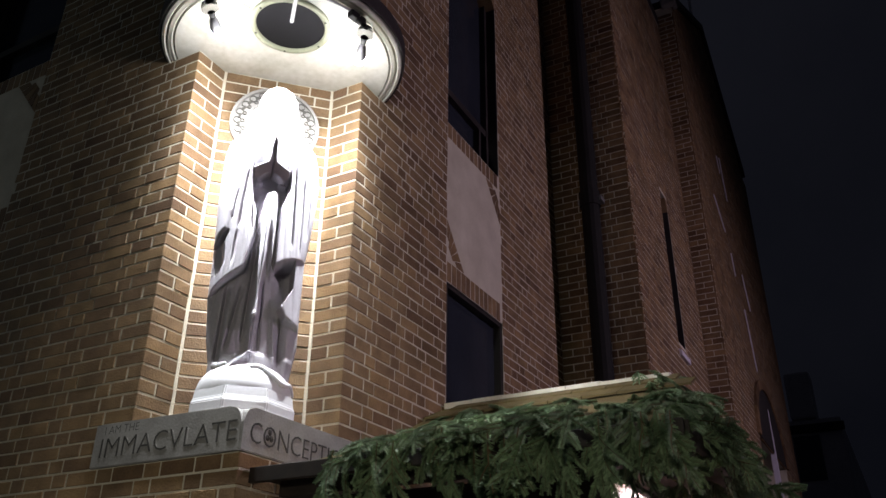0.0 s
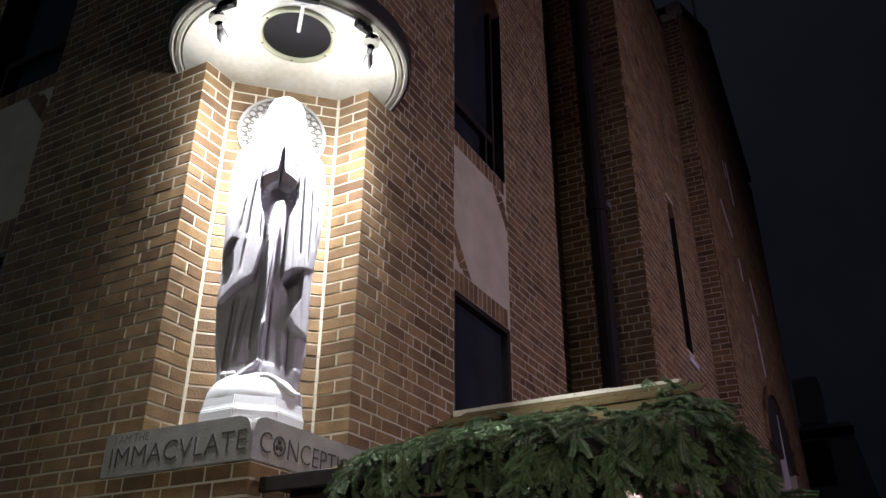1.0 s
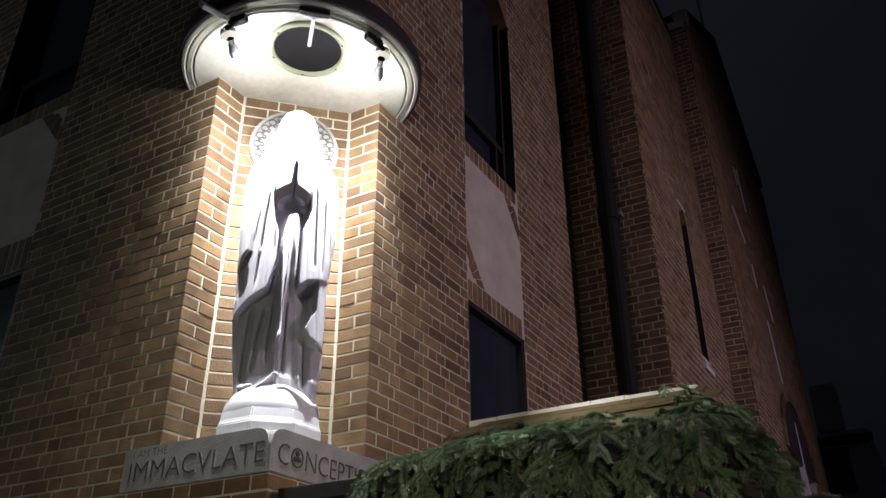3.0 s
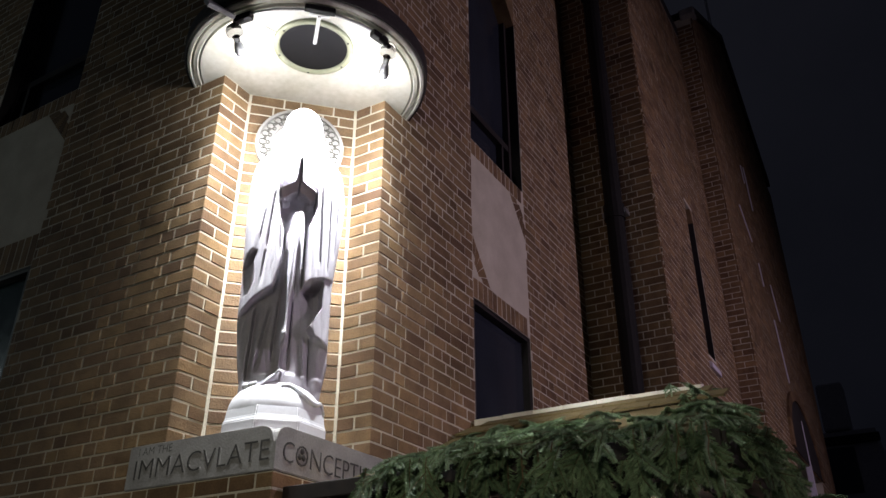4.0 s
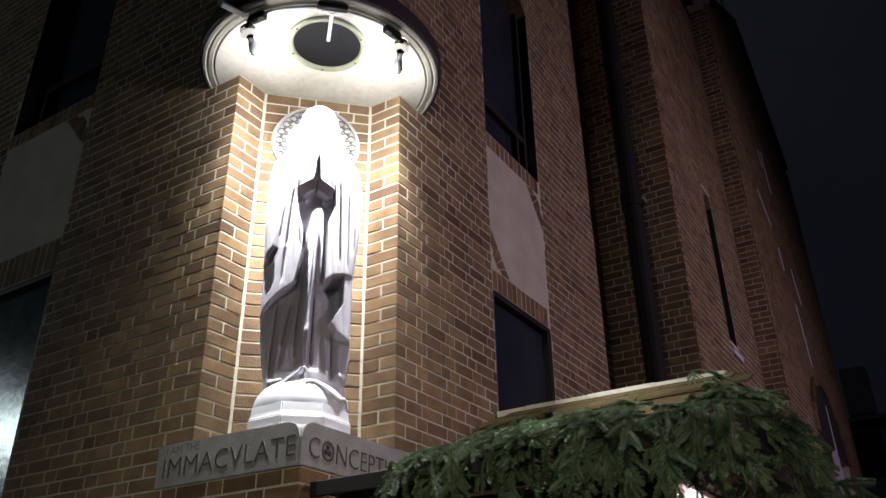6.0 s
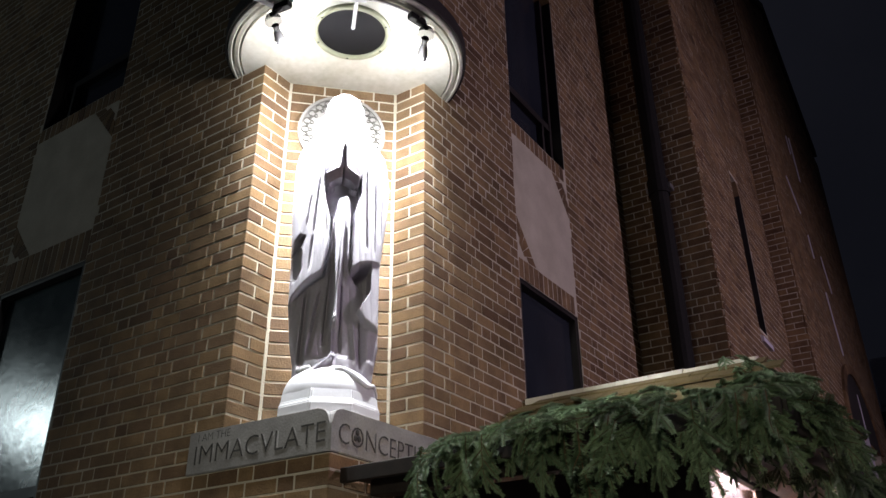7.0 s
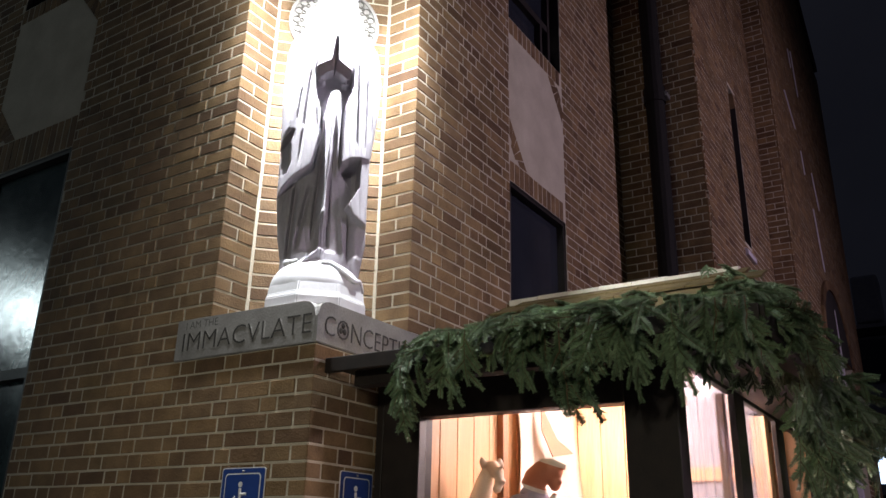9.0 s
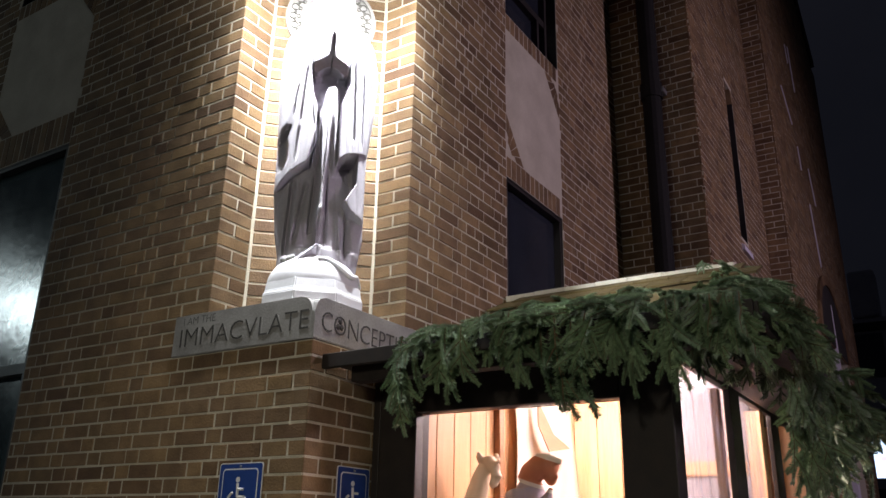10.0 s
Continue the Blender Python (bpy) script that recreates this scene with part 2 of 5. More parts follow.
def row_pieces(i, start, stop, first=None):
    """Flemish bond from start to stop: spans along the wall. first: the corner brick's face length."""
    u, out = start, []
    rr_ = random.Random(int(i * 131 + start * 977 + stop * 71))
    if first is None:
        first = STR if i % 2 else HED
    seq = [first] + ([CLO] if first == HED else [HED])
    k = 0
    long_next = True
    while u < stop - 0.012:
        if k < len(seq):
            w = seq[k]
        else:
            w = (STR if long_next else HED) + rr_.uniform(-0.004, 0.004)
            if rr_.random() > 0.13:
                long_next = not long_next
        k += 1
        out.append((u, min(u + w, stop)))
        u += w + J
    return out


def minus(spans, a, b):
    out = []
    for s, e in spans:
        if e <= a or s >= b:
            out.append((s, e))
        else:
            if a - s > 0.02:
                out.append((s, a - 0.004))
            if e - b > 0.02:
                out.append((b + 0.004, e))
    return out


class Face:
    """A vertical wall face: u runs along it from origin, n is its outward side."""
    def __init__(self, origin, u, n):
        self.o, self.u, self.n = Vector(origin), Vector(u), Vector(n)

    def p(self, u, out, z):
        v = self.o + self.u * u + self.n * out
        return (v.x, v.y, z)


def brick_geo(verts, faces, f, u0, u1, z0, z1, deep=0.02):
    o = rb.uniform(-0.0012, 0.0016)
    t, s = rb.uniform(-0.0005, 0.0005), rb.uniform(-0.0010, 0.0010)
    e = 0.0022
    k = len(verts)
    verts += [f.p(u0, -deep, z0), f.p(u1, -deep, z0), f.p(u1, -deep, z1), f.p(u0, -deep, z1)]
    verts += [f.p(u0, o - e, z0 + s), f.p(u1, o - e, z0 - s), f.p(u1, o - e, z1 - s), f.p(u0, o - e, z1 + s)]
    verts += [f.p(u0 + e, o + t, z0 + e + s), f.p(u1 - e, o - t, z0 + e - s), f.p(u1 - e, o - t, z1 - e - s), f.p(u0 + e, o + t, z1 - e + s)]
    for a in (0, 4):
        for j in range(4):
            faces.append((k + a + j, k + a + (j + 1) % 4, k + a + 4 + (j + 1) % 4, k + a + 4 + j))
    faces.append((k + 8, k + 9, k + 10, k + 11))


UNIT = {}


def unit_brick(w, h):
    key = (round(w, 2), round(h, 3))
    if key not in UNIT:
        bm = box(bmesh.new(), -w / 2, w / 2, -0.0012, 0.04, -h / 2, h / 2)
        bmesh.ops.bevel(bm, geom=bm.edges[:], offset=0.0022, segments=1, affect="EDGES")
        me = bpy.data.meshes.new("brick")
        bm.to_mesh(me)
        bm.free()
        me.materials.append(BRICK)
        UNIT[key] = (me, w)
    return UNIT[key]


def lay(parent, f, spans, near, limit=300):
    """Lays bricks (u0, u1, z0, z1) on a face: the nearest as pieces, the rest joined."""
    spans = sorted(spans, key=lambda s: near(*s))
    verts, faces = [], []
    ang = math.atan2(f.u.y, f.u.x)
    flip = f.n.dot(Vector((math.sin(ang), -math.cos(ang), 0))) < 0
    for i, (u0, u1, z0, z1) in enumerate(spans):
        if i < limit:
            me, w = unit_brick(u1 - u0, z1 - z0)
            ob = new("brick", me)
            c = f.p((u0 + u1) / 2, rb.uniform(-0.0016, 0.0014), (z0 + z1) / 2)
            ob.parent = parent
            ob.matrix_world = Matrix.Translation(c) @ Matrix.Rotation(ang + (math.pi if flip else 0) + rb.uniform(-0.004, 0.004), 4, "Z") @ Matrix.Rotation(rb.uniform(-0.008, 0.008), 4, "Y") @ Matrix.Diagonal(((u1 - u0) / w, 1, 1, 1))
        else:
            brick_geo(verts, faces, f, u0, u1, z0, z1)
    if faces:
        me = bpy.data.meshes.new("brickwork")
        me.from_pydata(verts, [], faces)
        me.materials.append(BRICK)
        ob = new("brickwork", me)
        ob.parent = parent
        tagged(ob, kind="stuff")


def wall_core(name, f, u0, u1, z0, z1, openings, thick, material, label):
    """The wall's body, set back to the depth of the joints, with its openings cut through."""
    us = sorted({u0, u1, *[v for o in openings for v in o[:2] if u0 < v < u1]})
    zs = sorted({z0, z1, *[v for o in openings for v in o[2:4] if z0 < v < z1]})
    bm = bmesh.new()
    grid = {}

    def vert(u, z, back):
        key = (u, z, back)
        if key not in grid:
            grid[key] = bm.verts.new(f.p(u, -thick if back else -0.0022, z))
        return grid[key]

    def solid(i, j):
        if not (0 <= i < len(us) - 1 and 0 <= j < len(zs) - 1):
            return False
        um, zm = (us[i] + us[i + 1]) / 2, (zs[j] + zs[j + 1]) / 2
        return not any(o[0] < um < o[1] and o[2] < zm < o[3] for o in openings)

    for i in range(len(us) - 1):
        for j in range(len(zs) - 1):
            if not solid(i, j):
                continue
            a, b, c, d = us[i], us[i + 1], zs[j], zs[j + 1]
            for back in (False, True):
                bm.faces.new([vert(a, c, back), vert(b, c, back), vert(b, d, back), vert(a, d, back)])
            for (di, dj), (p, q) in {(-1, 0): ((a, c), (a, d)), (1, 0): ((b, c), (b, d)), (0, -1): ((a, c), (b, c)), (0, 1): ((a, d), (b, d))}.items():
                if not solid(i + di, j + dj):
                    bm.faces.new([vert(*p, False), vert(*q, False), vert(*q, True), vert(*p, True)])
    bmesh.ops.recalc_face_normals(bm, faces=bm.faces[:])
    ob = link(name, bm, material)
    return tagged(ob, label, "wall", kind="structure")


# ---- ground ----
bm = bmesh.new()
bmesh.ops.create_grid(bm, x_segments=8, y_segments=8, size=400)
tagged(link("ground", bm, ASPHALT), "wet dark asphalt street ground at night", "ground", kind="structure")
tagged(boxed("pavement", (-14, 4.2, -4.2, 16, 0.004, 0.14), CONCRETE, bevel=0.02), "grey concrete pavement round the church corner", "pavement", kind="structure")

# ---- the church: corner, side wall, long wall ----
TOP = 9.6
FA = Face((0, 0, 0), (-1, 0, 0), (0, -1, 0))
FB = Face((0, 0, 0), (0, 1, 0), (1, 0, 0))
YC, XC, YD, XD, YE = 3.64, 0.697, 6.08, 0.903, 10.95
NI = 0.625          # the niche's cut along both walls
WA = dict(u0=1.985, u1=2.90, low=(1.75, 3.755), panel=(3.97, 4.91), up=(5.03, 6.95), cu=0.265, cz=0.30)
WB = dict(u0=1.645, u1=2.466, low=(2.10, 3.745), panel=(3.888, 4.810), up=(4.935, 6.90), cu=0.243, cz=0.30)
open_a = [(-0.01, NI + 0.03, PZ0 + 0.06, CAN + 0.012)] + [(WA["u0"], WA["u1"], *WA[k]) for k in ("low", "up")]
open_b = [(-0.01, NI + 0.03, PZ0 + 0.06, CAN + 0.012)] + [(WB["u0"], WB["u1"], *WB[k]) for k in ("low", "up")]
wall_a = wall_core("wall_south", FA, 0.007, 9.0, 0, TOP, open_a, 0.36, MORTAR, "brown brick church wall with pale flush mortar joints")
wall_b = wall_core("wall_east", FB, 0.0065, YC, 0, TOP, open_b, 0.36, MORTAR, "red-brown brick church wall with pale mortar joints")


def opening_cut(spans, w, z0, z1):
    """Takes the window, its panel and the upright bricks round them out of a course."""
    zm = (z0 + z1) / 2
    u0, u1 = w["u0"], w["u1"]
    if w["low"][0] < zm < w["low"][1] or w["up"][0] < zm < w["up"][1] or w["panel"][0] < zm < w["panel"][1]:
        spans = minus(spans, u0, u1)
    elif w["low"][1] <= zm <= w["panel"][0] or w["panel"][1] <= zm <= w["up"][0]:
        spans = minus(spans, u0 - 0.0, u1 + 0.0)
    return spans


def side_wall(f, w, end):
    out = []
    for i, z0, z1 in courses(0.2, TOP):
        in_niche = z0 > PZ1 - 0.02 and z1 < CAN + 0.02
        if f is FA:
            first = HED if i % 2 else STR
        else:
            first = STR if i % 2 else HED
        if in_niche:
            first = STR if i % 2 else HED
            sp = row_pieces(i, NI, end, first)
            sp = sp[1:]
        elif PZ0 - 0.01 < z0 < PZ1 - 0.02:
            sp = row_pieces(i, 0.83 if f is FA else 0.84, end, HED if i % 2 else STR)
        else:
            sp = row_pieces(i, 0.0, end, first)[1:]
        sp = opening_cut(sp, w, z0, z1)
        out += [(a, b, z0 + J / 2, z1 - J / 2) for a, b in sp]
    return out


bricks_a = side_wall(FA, WA, 6.5)
bricks_b = side_wall(FB, WB, YC - 0.005)

# niche backing: two jambs and the diagonal back
niche = tagged(empty("niche"), "lit brick niche with slanted back cut into the church corner", "niche", kind="structure")
FJ_A = Face((-NI, 0, 0), (0, 1, 0), (1, 0, 0))
FJ_B = Face((0, NI, 0), (-1, 0, 0), (0, -1, 0))
IN = 0.2
s2 = math.sqrt(0.5)
FBK = Face((-NI, IN, 0), (s2, s2, 0), (s2, -s2, 0))
BACK = (NI - IN) / s2
for f, a, b in ((FJ_A, 0.0035, IN + 0.02), (FJ_B, 0.0035, IN + 0.02), (FBK, -0.02, BACK + 0.02)):
    bm = bmesh.new()
    prism(bm, [f.p(a, -0.0022, PZ0 + 0.1), f.p(b, -0.0022, PZ0 + 0.1), f.p(b, -0.0022, CAN + 0.02), f.p(a, -0.0022, CAN + 0.02)], f.n * -0.1)
    part("mortar_bed", bm, MORTAR, niche)
bm = bmesh.new()
prism(bm, [(-NI - 0.05, -0.0, 2.40), (0, 0, 2.40), (0, NI + 0.05, 2.40), (-NI - 0.05, NI + 0.05, 2.40)], (0, 0, 0.105))
part("niche_floor", bm, STONE, niche)


def corner_bricks(parent, z0, z1, i, at, ax, ay, sx, sy):
    """A whole brick that turns an outer corner: its faces along x and y alternate."""
    lx, ly = ax, ay
    bm = box(bmesh.new(), min(at[0], at[0] + sx * lx), max(at[0], at[0] + sx * lx), min(at[1], at[1] + sy * ly), max(at[1], at[1] + sy * ly), z0 + J / 2, z1 - J / 2)
    bmesh.ops.bevel(bm, geom=bm.edges[:], offset=0.003, segments=1, affect="EDGES")
    part("brick", bm, BRICK, parent)


for i, z0, z1 in courses(0.2, TOP):
    in_niche = z0 > PZ1 - 0.02 and z1 < CAN + 0.02
    la, lb = (HED, STR) if i % 2 else (STR, HED)
    if in_niche:
        wa = STR if i % 2 else HED
        jam = (IN - J) / 2 - 0.002 if i % 2 else IN - 0.004
        corner_bricks(niche, z0, z1, i, (-NI, 0.0), wa, jam, -1, 1)
        corner_bricks(niche, z0, z1, i, (0.0, NI), jam, wa, -1, 1)
    elif not (PZ0 - 0.01 < z0 < PZ1 - 0.02):
        if z0 > 1.4 and z0 < 5.6:
            corner_bricks(wall_a, z0, z1, i, (0, 0), la, lb, -1, 1)

jl, jr, bk = [], [], []
for i, z0, z1 in courses(PZ1 - 0.02, CAN + 0.02):
    if z0 < PZ1 - 0.02:
        continue
    if i % 2:
        jl.append(((IN + J) / 2 - 0.002, IN - 0.004, z0 + J / 2, z1 - J / 2))
        jr.append(((IN + J) / 2 - 0.002, IN - 0.004, z0 + J / 2, z1 - J / 2))
    sp = row_pieces(i, 0.012, BACK - 0.012, STR if i % 2 else 0.12)
    sp = [q for q in sp if q[1] - q[0] > 0.03]
    sp[-1] = (sp[-1][0], BACK - 0.012)
    bk += [(a, b, z0 + J / 2, z1 - J / 2) for a, b in sp]


# ---- windows, panels and their upright bricks ----
def wall_bay(f, w, wall, near_first, glass_low, glass_up, number):
    u0, u1 = w["u0"], w["u1"]
    # stucco panel with two cut corners: the far upper and the near lower one on the long wall, mirrored on the other
    z0, z1 = w["panel"]
    cu, cz = w["cu"], w["cz"]
    if near_first:
        pts = [(u0, z0 + cz), (u0 + cu, z0), (u1, z0), (u1, z1 - cz), (u1 - cu, z1), (u0, z1)]
        cuts = [((u1, z1 - cz), (u1 - cu, z1), (u1, z1)), ((u0, z0 + cz), (u0 + cu, z0), (u0, z0))]
    else:
        pts = [(u0, z0), (u1 - cu, z0), (u1, z0 + cz), (u1, z1), (u0 + cu, z1), (u0, z1 - cz)]
        cuts = [((u0, z1 - cz), (u0 + cu, z1), (u0, z1)), ((u1, z0 + cz), (u1 - cu, z0), (u1, z0))]
    bm = bmesh.new()
    prism(bm, [f.p(u, -0.004, z) for u, z in pts], f.n * -0.05)
    panel = tagged(link("wall_panel", bm, PANEL), "pale stucco panel with two cut corners between church windows", "wall panel", "stucco panels", "structure")
    # bricks standing on end above and below, and fanned across the cut corners, each on its own
    def single(verts, faces):
        me = bpy.data.meshes.new("brick")
        me.from_pydata(verts, [], faces)
        me.materials.append(BRICK)
        new("brick", me).parent = wall

    for za, zb in ((w["low"][1] + 0.004, z0 - 0.006), (z1 + 0.006, w["up"][0] - 0.004)):
        u = u0 + 0.004
        while u + 0.055 < u1 + 0.01:
            verts, faces = [], []
            brick_geo(verts, faces, f, u, min(u + 0.056, u1 - 0.002), za, zb)
            single(verts, faces)
            u += 0.0655
    for a, b, c in cuts:
        A, B, Cc = Vector(a), Vector(b), Vector(c)
        n = 5
        for k in range(n):
            t0, t1 = (k + 0.08) / n, (k + 0.92) / n
            p0, p1 = A.lerp(B, t0), A.lerp(B, t1)
            far_end = 0.55 if 0 < k < n - 1 else 0.4
            q0, q1 = p0.lerp(Cc, far_end), p1.lerp(Cc, far_end)
            d = ((p0 + p1) / 2 - Cc) * -0.04
            verts = [f.p(v.x + d.x, o, v.y + d.y) for o in (-0.02, 0.0) for v in (p0, p1, q1, q0)]
            single(verts, [(4, 5, 6, 7)] + [(m, (m + 1) % 4, 4 + (m + 1) % 4, 4 + m) for m in range(4)])
    # windows
    for key, gl in (("low", glass_low), ("up", glass_up)):
        a, b = w[key]
        win = tagged(empty(f"window_{number}"), "dark framed church window with wet glass" if key == "low" else "tall dark church window with a small vent pane", "window", "church windows", "structure")
        number += 1
        d, fw = (-0.06, 0.03) if key == "low" else (-0.13, 0.045)
        for (ua, ub, zc, zd) in ((u0, u0 + fw, a, b), (u1 - fw, u1, a, b), (u0 + fw, u1 - fw, b - fw, b), (u0 + fw, u1 - fw, a, a + fw)):
            bm = bmesh.new()
            prism(bm, [f.p(ua, d + 0.05, zc), f.p(ub, d + 0.05, zc), f.p(ub, d + 0.05, zd), f.p(ua, d + 0.05, zd)], f.n * -0.07)
            part("window_frame", bm, FRAME, win)
        # added dark linings stand for the shaded reveals, over the pale wall core
        for (ua, ub, zc, zd) in ((u0 - 0.004, u0 + 0.010, a, b), (u1 - 0.010, u1 + 0.004, a, b), (u0 + 0.010, u1 - 0.010, b - 0.010, b + 0.004)):
            bm = bmesh.new()
            prism(bm, [f.p(ua, -0.006, zc), f.p(ub, -0.006, zc), f.p(ub, -0.006, zd), f.p(ua, -0.006, zd)], f.n * -0.2)
            part("window_lining", bm, FRAME, win)
        bars = [w["bar"]] if key == "low" and "bar" in w else ([a + 0.40] if key == "up" else [])
        for zb in bars:
            bm = bmesh.new()
            prism(bm, [f.p(u0 + fw, d + 0.045, zb - 0.028), f.p(u1 - fw, d + 0.045, zb - 0.028), f.p(u1 - fw, d + 0.045, zb + 0.028), f.p(u0 + fw, d + 0.045, zb + 0.028)], f.n * -0.06)
            part("window_bar", bm, FRAME, win)
        if key == "up":
            for (ua, ub, zc, zd) in ((u0 + fw, u0 + fw + 0.03, a + fw, a + 0.37), (u1 - fw - 0.13, u1 - fw - 0.10, a + fw, a + 0.37)):
                bm = bmesh.new()
                prism(bm, [f.p(ua, d + 0.05, zc), f.p(ub, d + 0.05, zc), f.p(ub, d + 0.05, zd), f.p(ua, d + 0.05, zd)], f.n * -0.05)
                part("vent_frame", bm, FRAME, win)
        edges = [a + fw, *bars, b - fw]
        for za, zb in zip(edges, edges[1:]):
            bm = bmesh.new()
            prism(bm, [f.p(u0 + fw, d, za), f.p(u1 - fw, d, za), f.p(u1 - fw, d, zb), f.p(u0 + fw, d, zb)], f.n * -0.008)
            part("pane", bm, gl, win)
    # cut corner at the head of the upper window
    b = w["up"][1]
    tri = [(u1, b - cz), (u1, b + 0.004), (u1 - cu, b + 0.004)] if near_first else [(u0, b - cz), (u0, b + 0.004), (u0 + cu, b + 0.004)]
    bm = bmesh.new()
    prism(bm, [f.p(u, -0.002, z) for u, z in tri], f.n * -0.3)
    part("window_head", bm, BRICK, wall)
    return number


WA["bar"] = 2.44
num = wall_bay(FA, WA, wall_a, False, GLASS_RAIN, GLASS_DARK, 1)
num = wall_bay(FB, WB, wall_b, True, GLASS_DARK, GLASS_DARK, num)

# ---- the steps of the long wall and the gabled transept ----
FS1 = Face((0, YC, 0), (1, 0, 0), (0, -1, 0))
FC = Face((XC, YC, 0), (0, 1, 0), (1, 0, 0))
FS2 = Face((XC, YD, 0), (1, 0, 0), (0, -1, 0))
FD = Face((XD, YD, 0), (0, 1, 0), (1, 0, 0))
EAVE, APEX, YA = 9.3, 10.75, (YD + YE) / 2
SLIT = (1.18, 1.47, 4.27, 5.90)


def plain_wall(name, f, u0, u1, z1, openings, label, top=None, start=0):
    core = wall_core(name, f, u0, u1 - 0.02, 0, z1, openings, 0.3, MORTAR, label)
    out = []
    for i, a, b in courses(1.2, z1 if top is None else 12):
        sp = row_pieces(i, u0, u1 - 0.004)
        for o in openings:
            if o[2] < (a + b) / 2 < o[3]:
                sp = minus(sp, o[0], o[1])
        if top:
            lo, hi = top((a + b) / 2)
            sp = [(max(p, lo), min(q, hi)) for p, q in sp if min(q, hi) - max(p, lo) > 0.03]
        out += [(p, q, a + J / 2, b - J / 2) for p, q in sp]
    return core, out


def gable_span(z):
    if z <= EAVE:
        return 0.0, YE - YD
    t = (z - EAVE) / (APEX - EAVE)
    h = (YE - YD) / 2
    return h * t, 2 * h - h * t


ARCH = (1.55, 3.65, 0.0, 4.0)
wall_s1, br_s1 = plain_wall("wall_step_1", FS1, 0.0, XC - 0.0, 9.0, [], "narrow brown brick return of the church wall")
wall_c, br_c = plain_wall("wall_bay_2", FC, 0.024, YD - YC, 9.0, [SLIT], "brown brick church wall with a narrow slit window")
wall_s2, br_s2 = plain_wall("wall_step_2", FS2, 0.0, XD - XC, 9.2, [], "narrow brown brick return of the church transept")
wall_d, br_d = plain_wall("wall_gable", FD, 0.024, YE - YD, EAVE, [ARCH], "brown brick gable wall of the church transept", gable_span)
bm = bmesh.new()
prism(bm, [FD.p(0.005, -0.0065, EAVE), FD.p(YE - YD, -0.0065, EAVE), FD.p((YE - YD) / 2, -0.0065, APEX)], (-0.3, 0, 0))
part("gable_core", bm, MORTAR, wall_d)
# coping stones along the gable and its foot
for k in range(12):
    for side in (0, 1):
        t0, t1 = k / 12 + 0.002, (k + 1) / 12 - 0.002
        h = (YE - YD) / 2
        ua, ub = (h * t0, h * t1) if side == 0 else (2 * h - h * t0, 2 * h - h * t1)
        za, zb = EAVE + (APEX - EAVE) * t0, EAVE + (APEX - EAVE) * t1
        bm = bmesh.new()
        prism(bm, [FD.p(ua, 0.05, za), FD.p(ub, 0.05, zb), FD.p(ub, 0.05, zb + 0.12), FD.p(ua, 0.05, za + 0.12)], (-0.42, 0, 0))
        part("coping_stone", bm, FASCIA, wall_d)
bm = box(bmesh.new(), XD - 0.14, XD + 0.05, YD - 0.07, YD + 0.10, EAVE - 0.02, EAVE + 0.09, 0.015)
part("kneeler_stone", bm, STONE, wall_d, "pale stone kneeler at the foot of the gable")
rod = tagged(link("roof_finial", tube(bmesh.new(), [(XD - 0.2, YA + 0.9, APEX - 0.8), (XD - 0.2, YA + 0.9, APEX + 2.6)], [0.035, 0.018], 8), WHITE), "thin pale metal finial rod on the gable top", "finial")
# slit window
slit = tagged(empty("window_9"), "narrow dark slit window with a stone sill", "window", "church windows", "structure")
bm = bmesh.new()
prism(bm, [FC.p(SLIT[0], -0.14, SLIT[2]), FC.p(SLIT[1], -0.14, SLIT[2]), FC.p(SLIT[1], -0.14, SLIT[3]), FC.p(SLIT[0], -0.14, SLIT[3])], (-0.01, 0, 0))
part("pane", bm, GLASS_DARK, slit)
bm = bmesh.new()
zz = SLIT[2]
prism(bm, [FC.p(SLIT[0] - 0.02, 0.025, zz - 0.14), FC.p(SLIT[0] - 0.02, 0.025, zz - 0.09), FC.p(SLIT[0] - 0.02, -0.13, zz + 0.01), FC.p(SLIT[0] - 0.02, -0.13, zz - 0.14)], (0, SLIT[1] - SLIT[0] + 0.04, 0))
part("sill", bm, PANEL, slit)
# dark strips added over the pale core in place of the slit's shaded reveals
for ua, ub in ((SLIT[0] - 0.004, SLIT[0] + 0.012), (SLIT[1] - 0.012, SLIT[1] + 0.004)):
    bm = bmesh.new()
    prism(bm, [FC.p(ua, -0.006, SLIT[2]), FC.p(ub, -0.006, SLIT[2]), FC.p(ub, -0.006, SLIT[3]), FC.p(ua, -0.006, SLIT[3])], (-0.2, 0, 0))
    part("lining", bm, FRAME, slit)
bm = bmesh.new()
for s, e in ((SLIT[0], SLIT[0] + 0.08), (SLIT[1], SLIT[1] - 0.08)):
    prism(bm, [FC.p(s, -0.003, SLIT[3] - 0.16), FC.p(s, -0.003, SLIT[3] + 0.002), FC.p(e, -0.003, SLIT[3] + 0.002)], (-0.12, 0, 0))
part("pointed_head", bm, BRICK, slit)
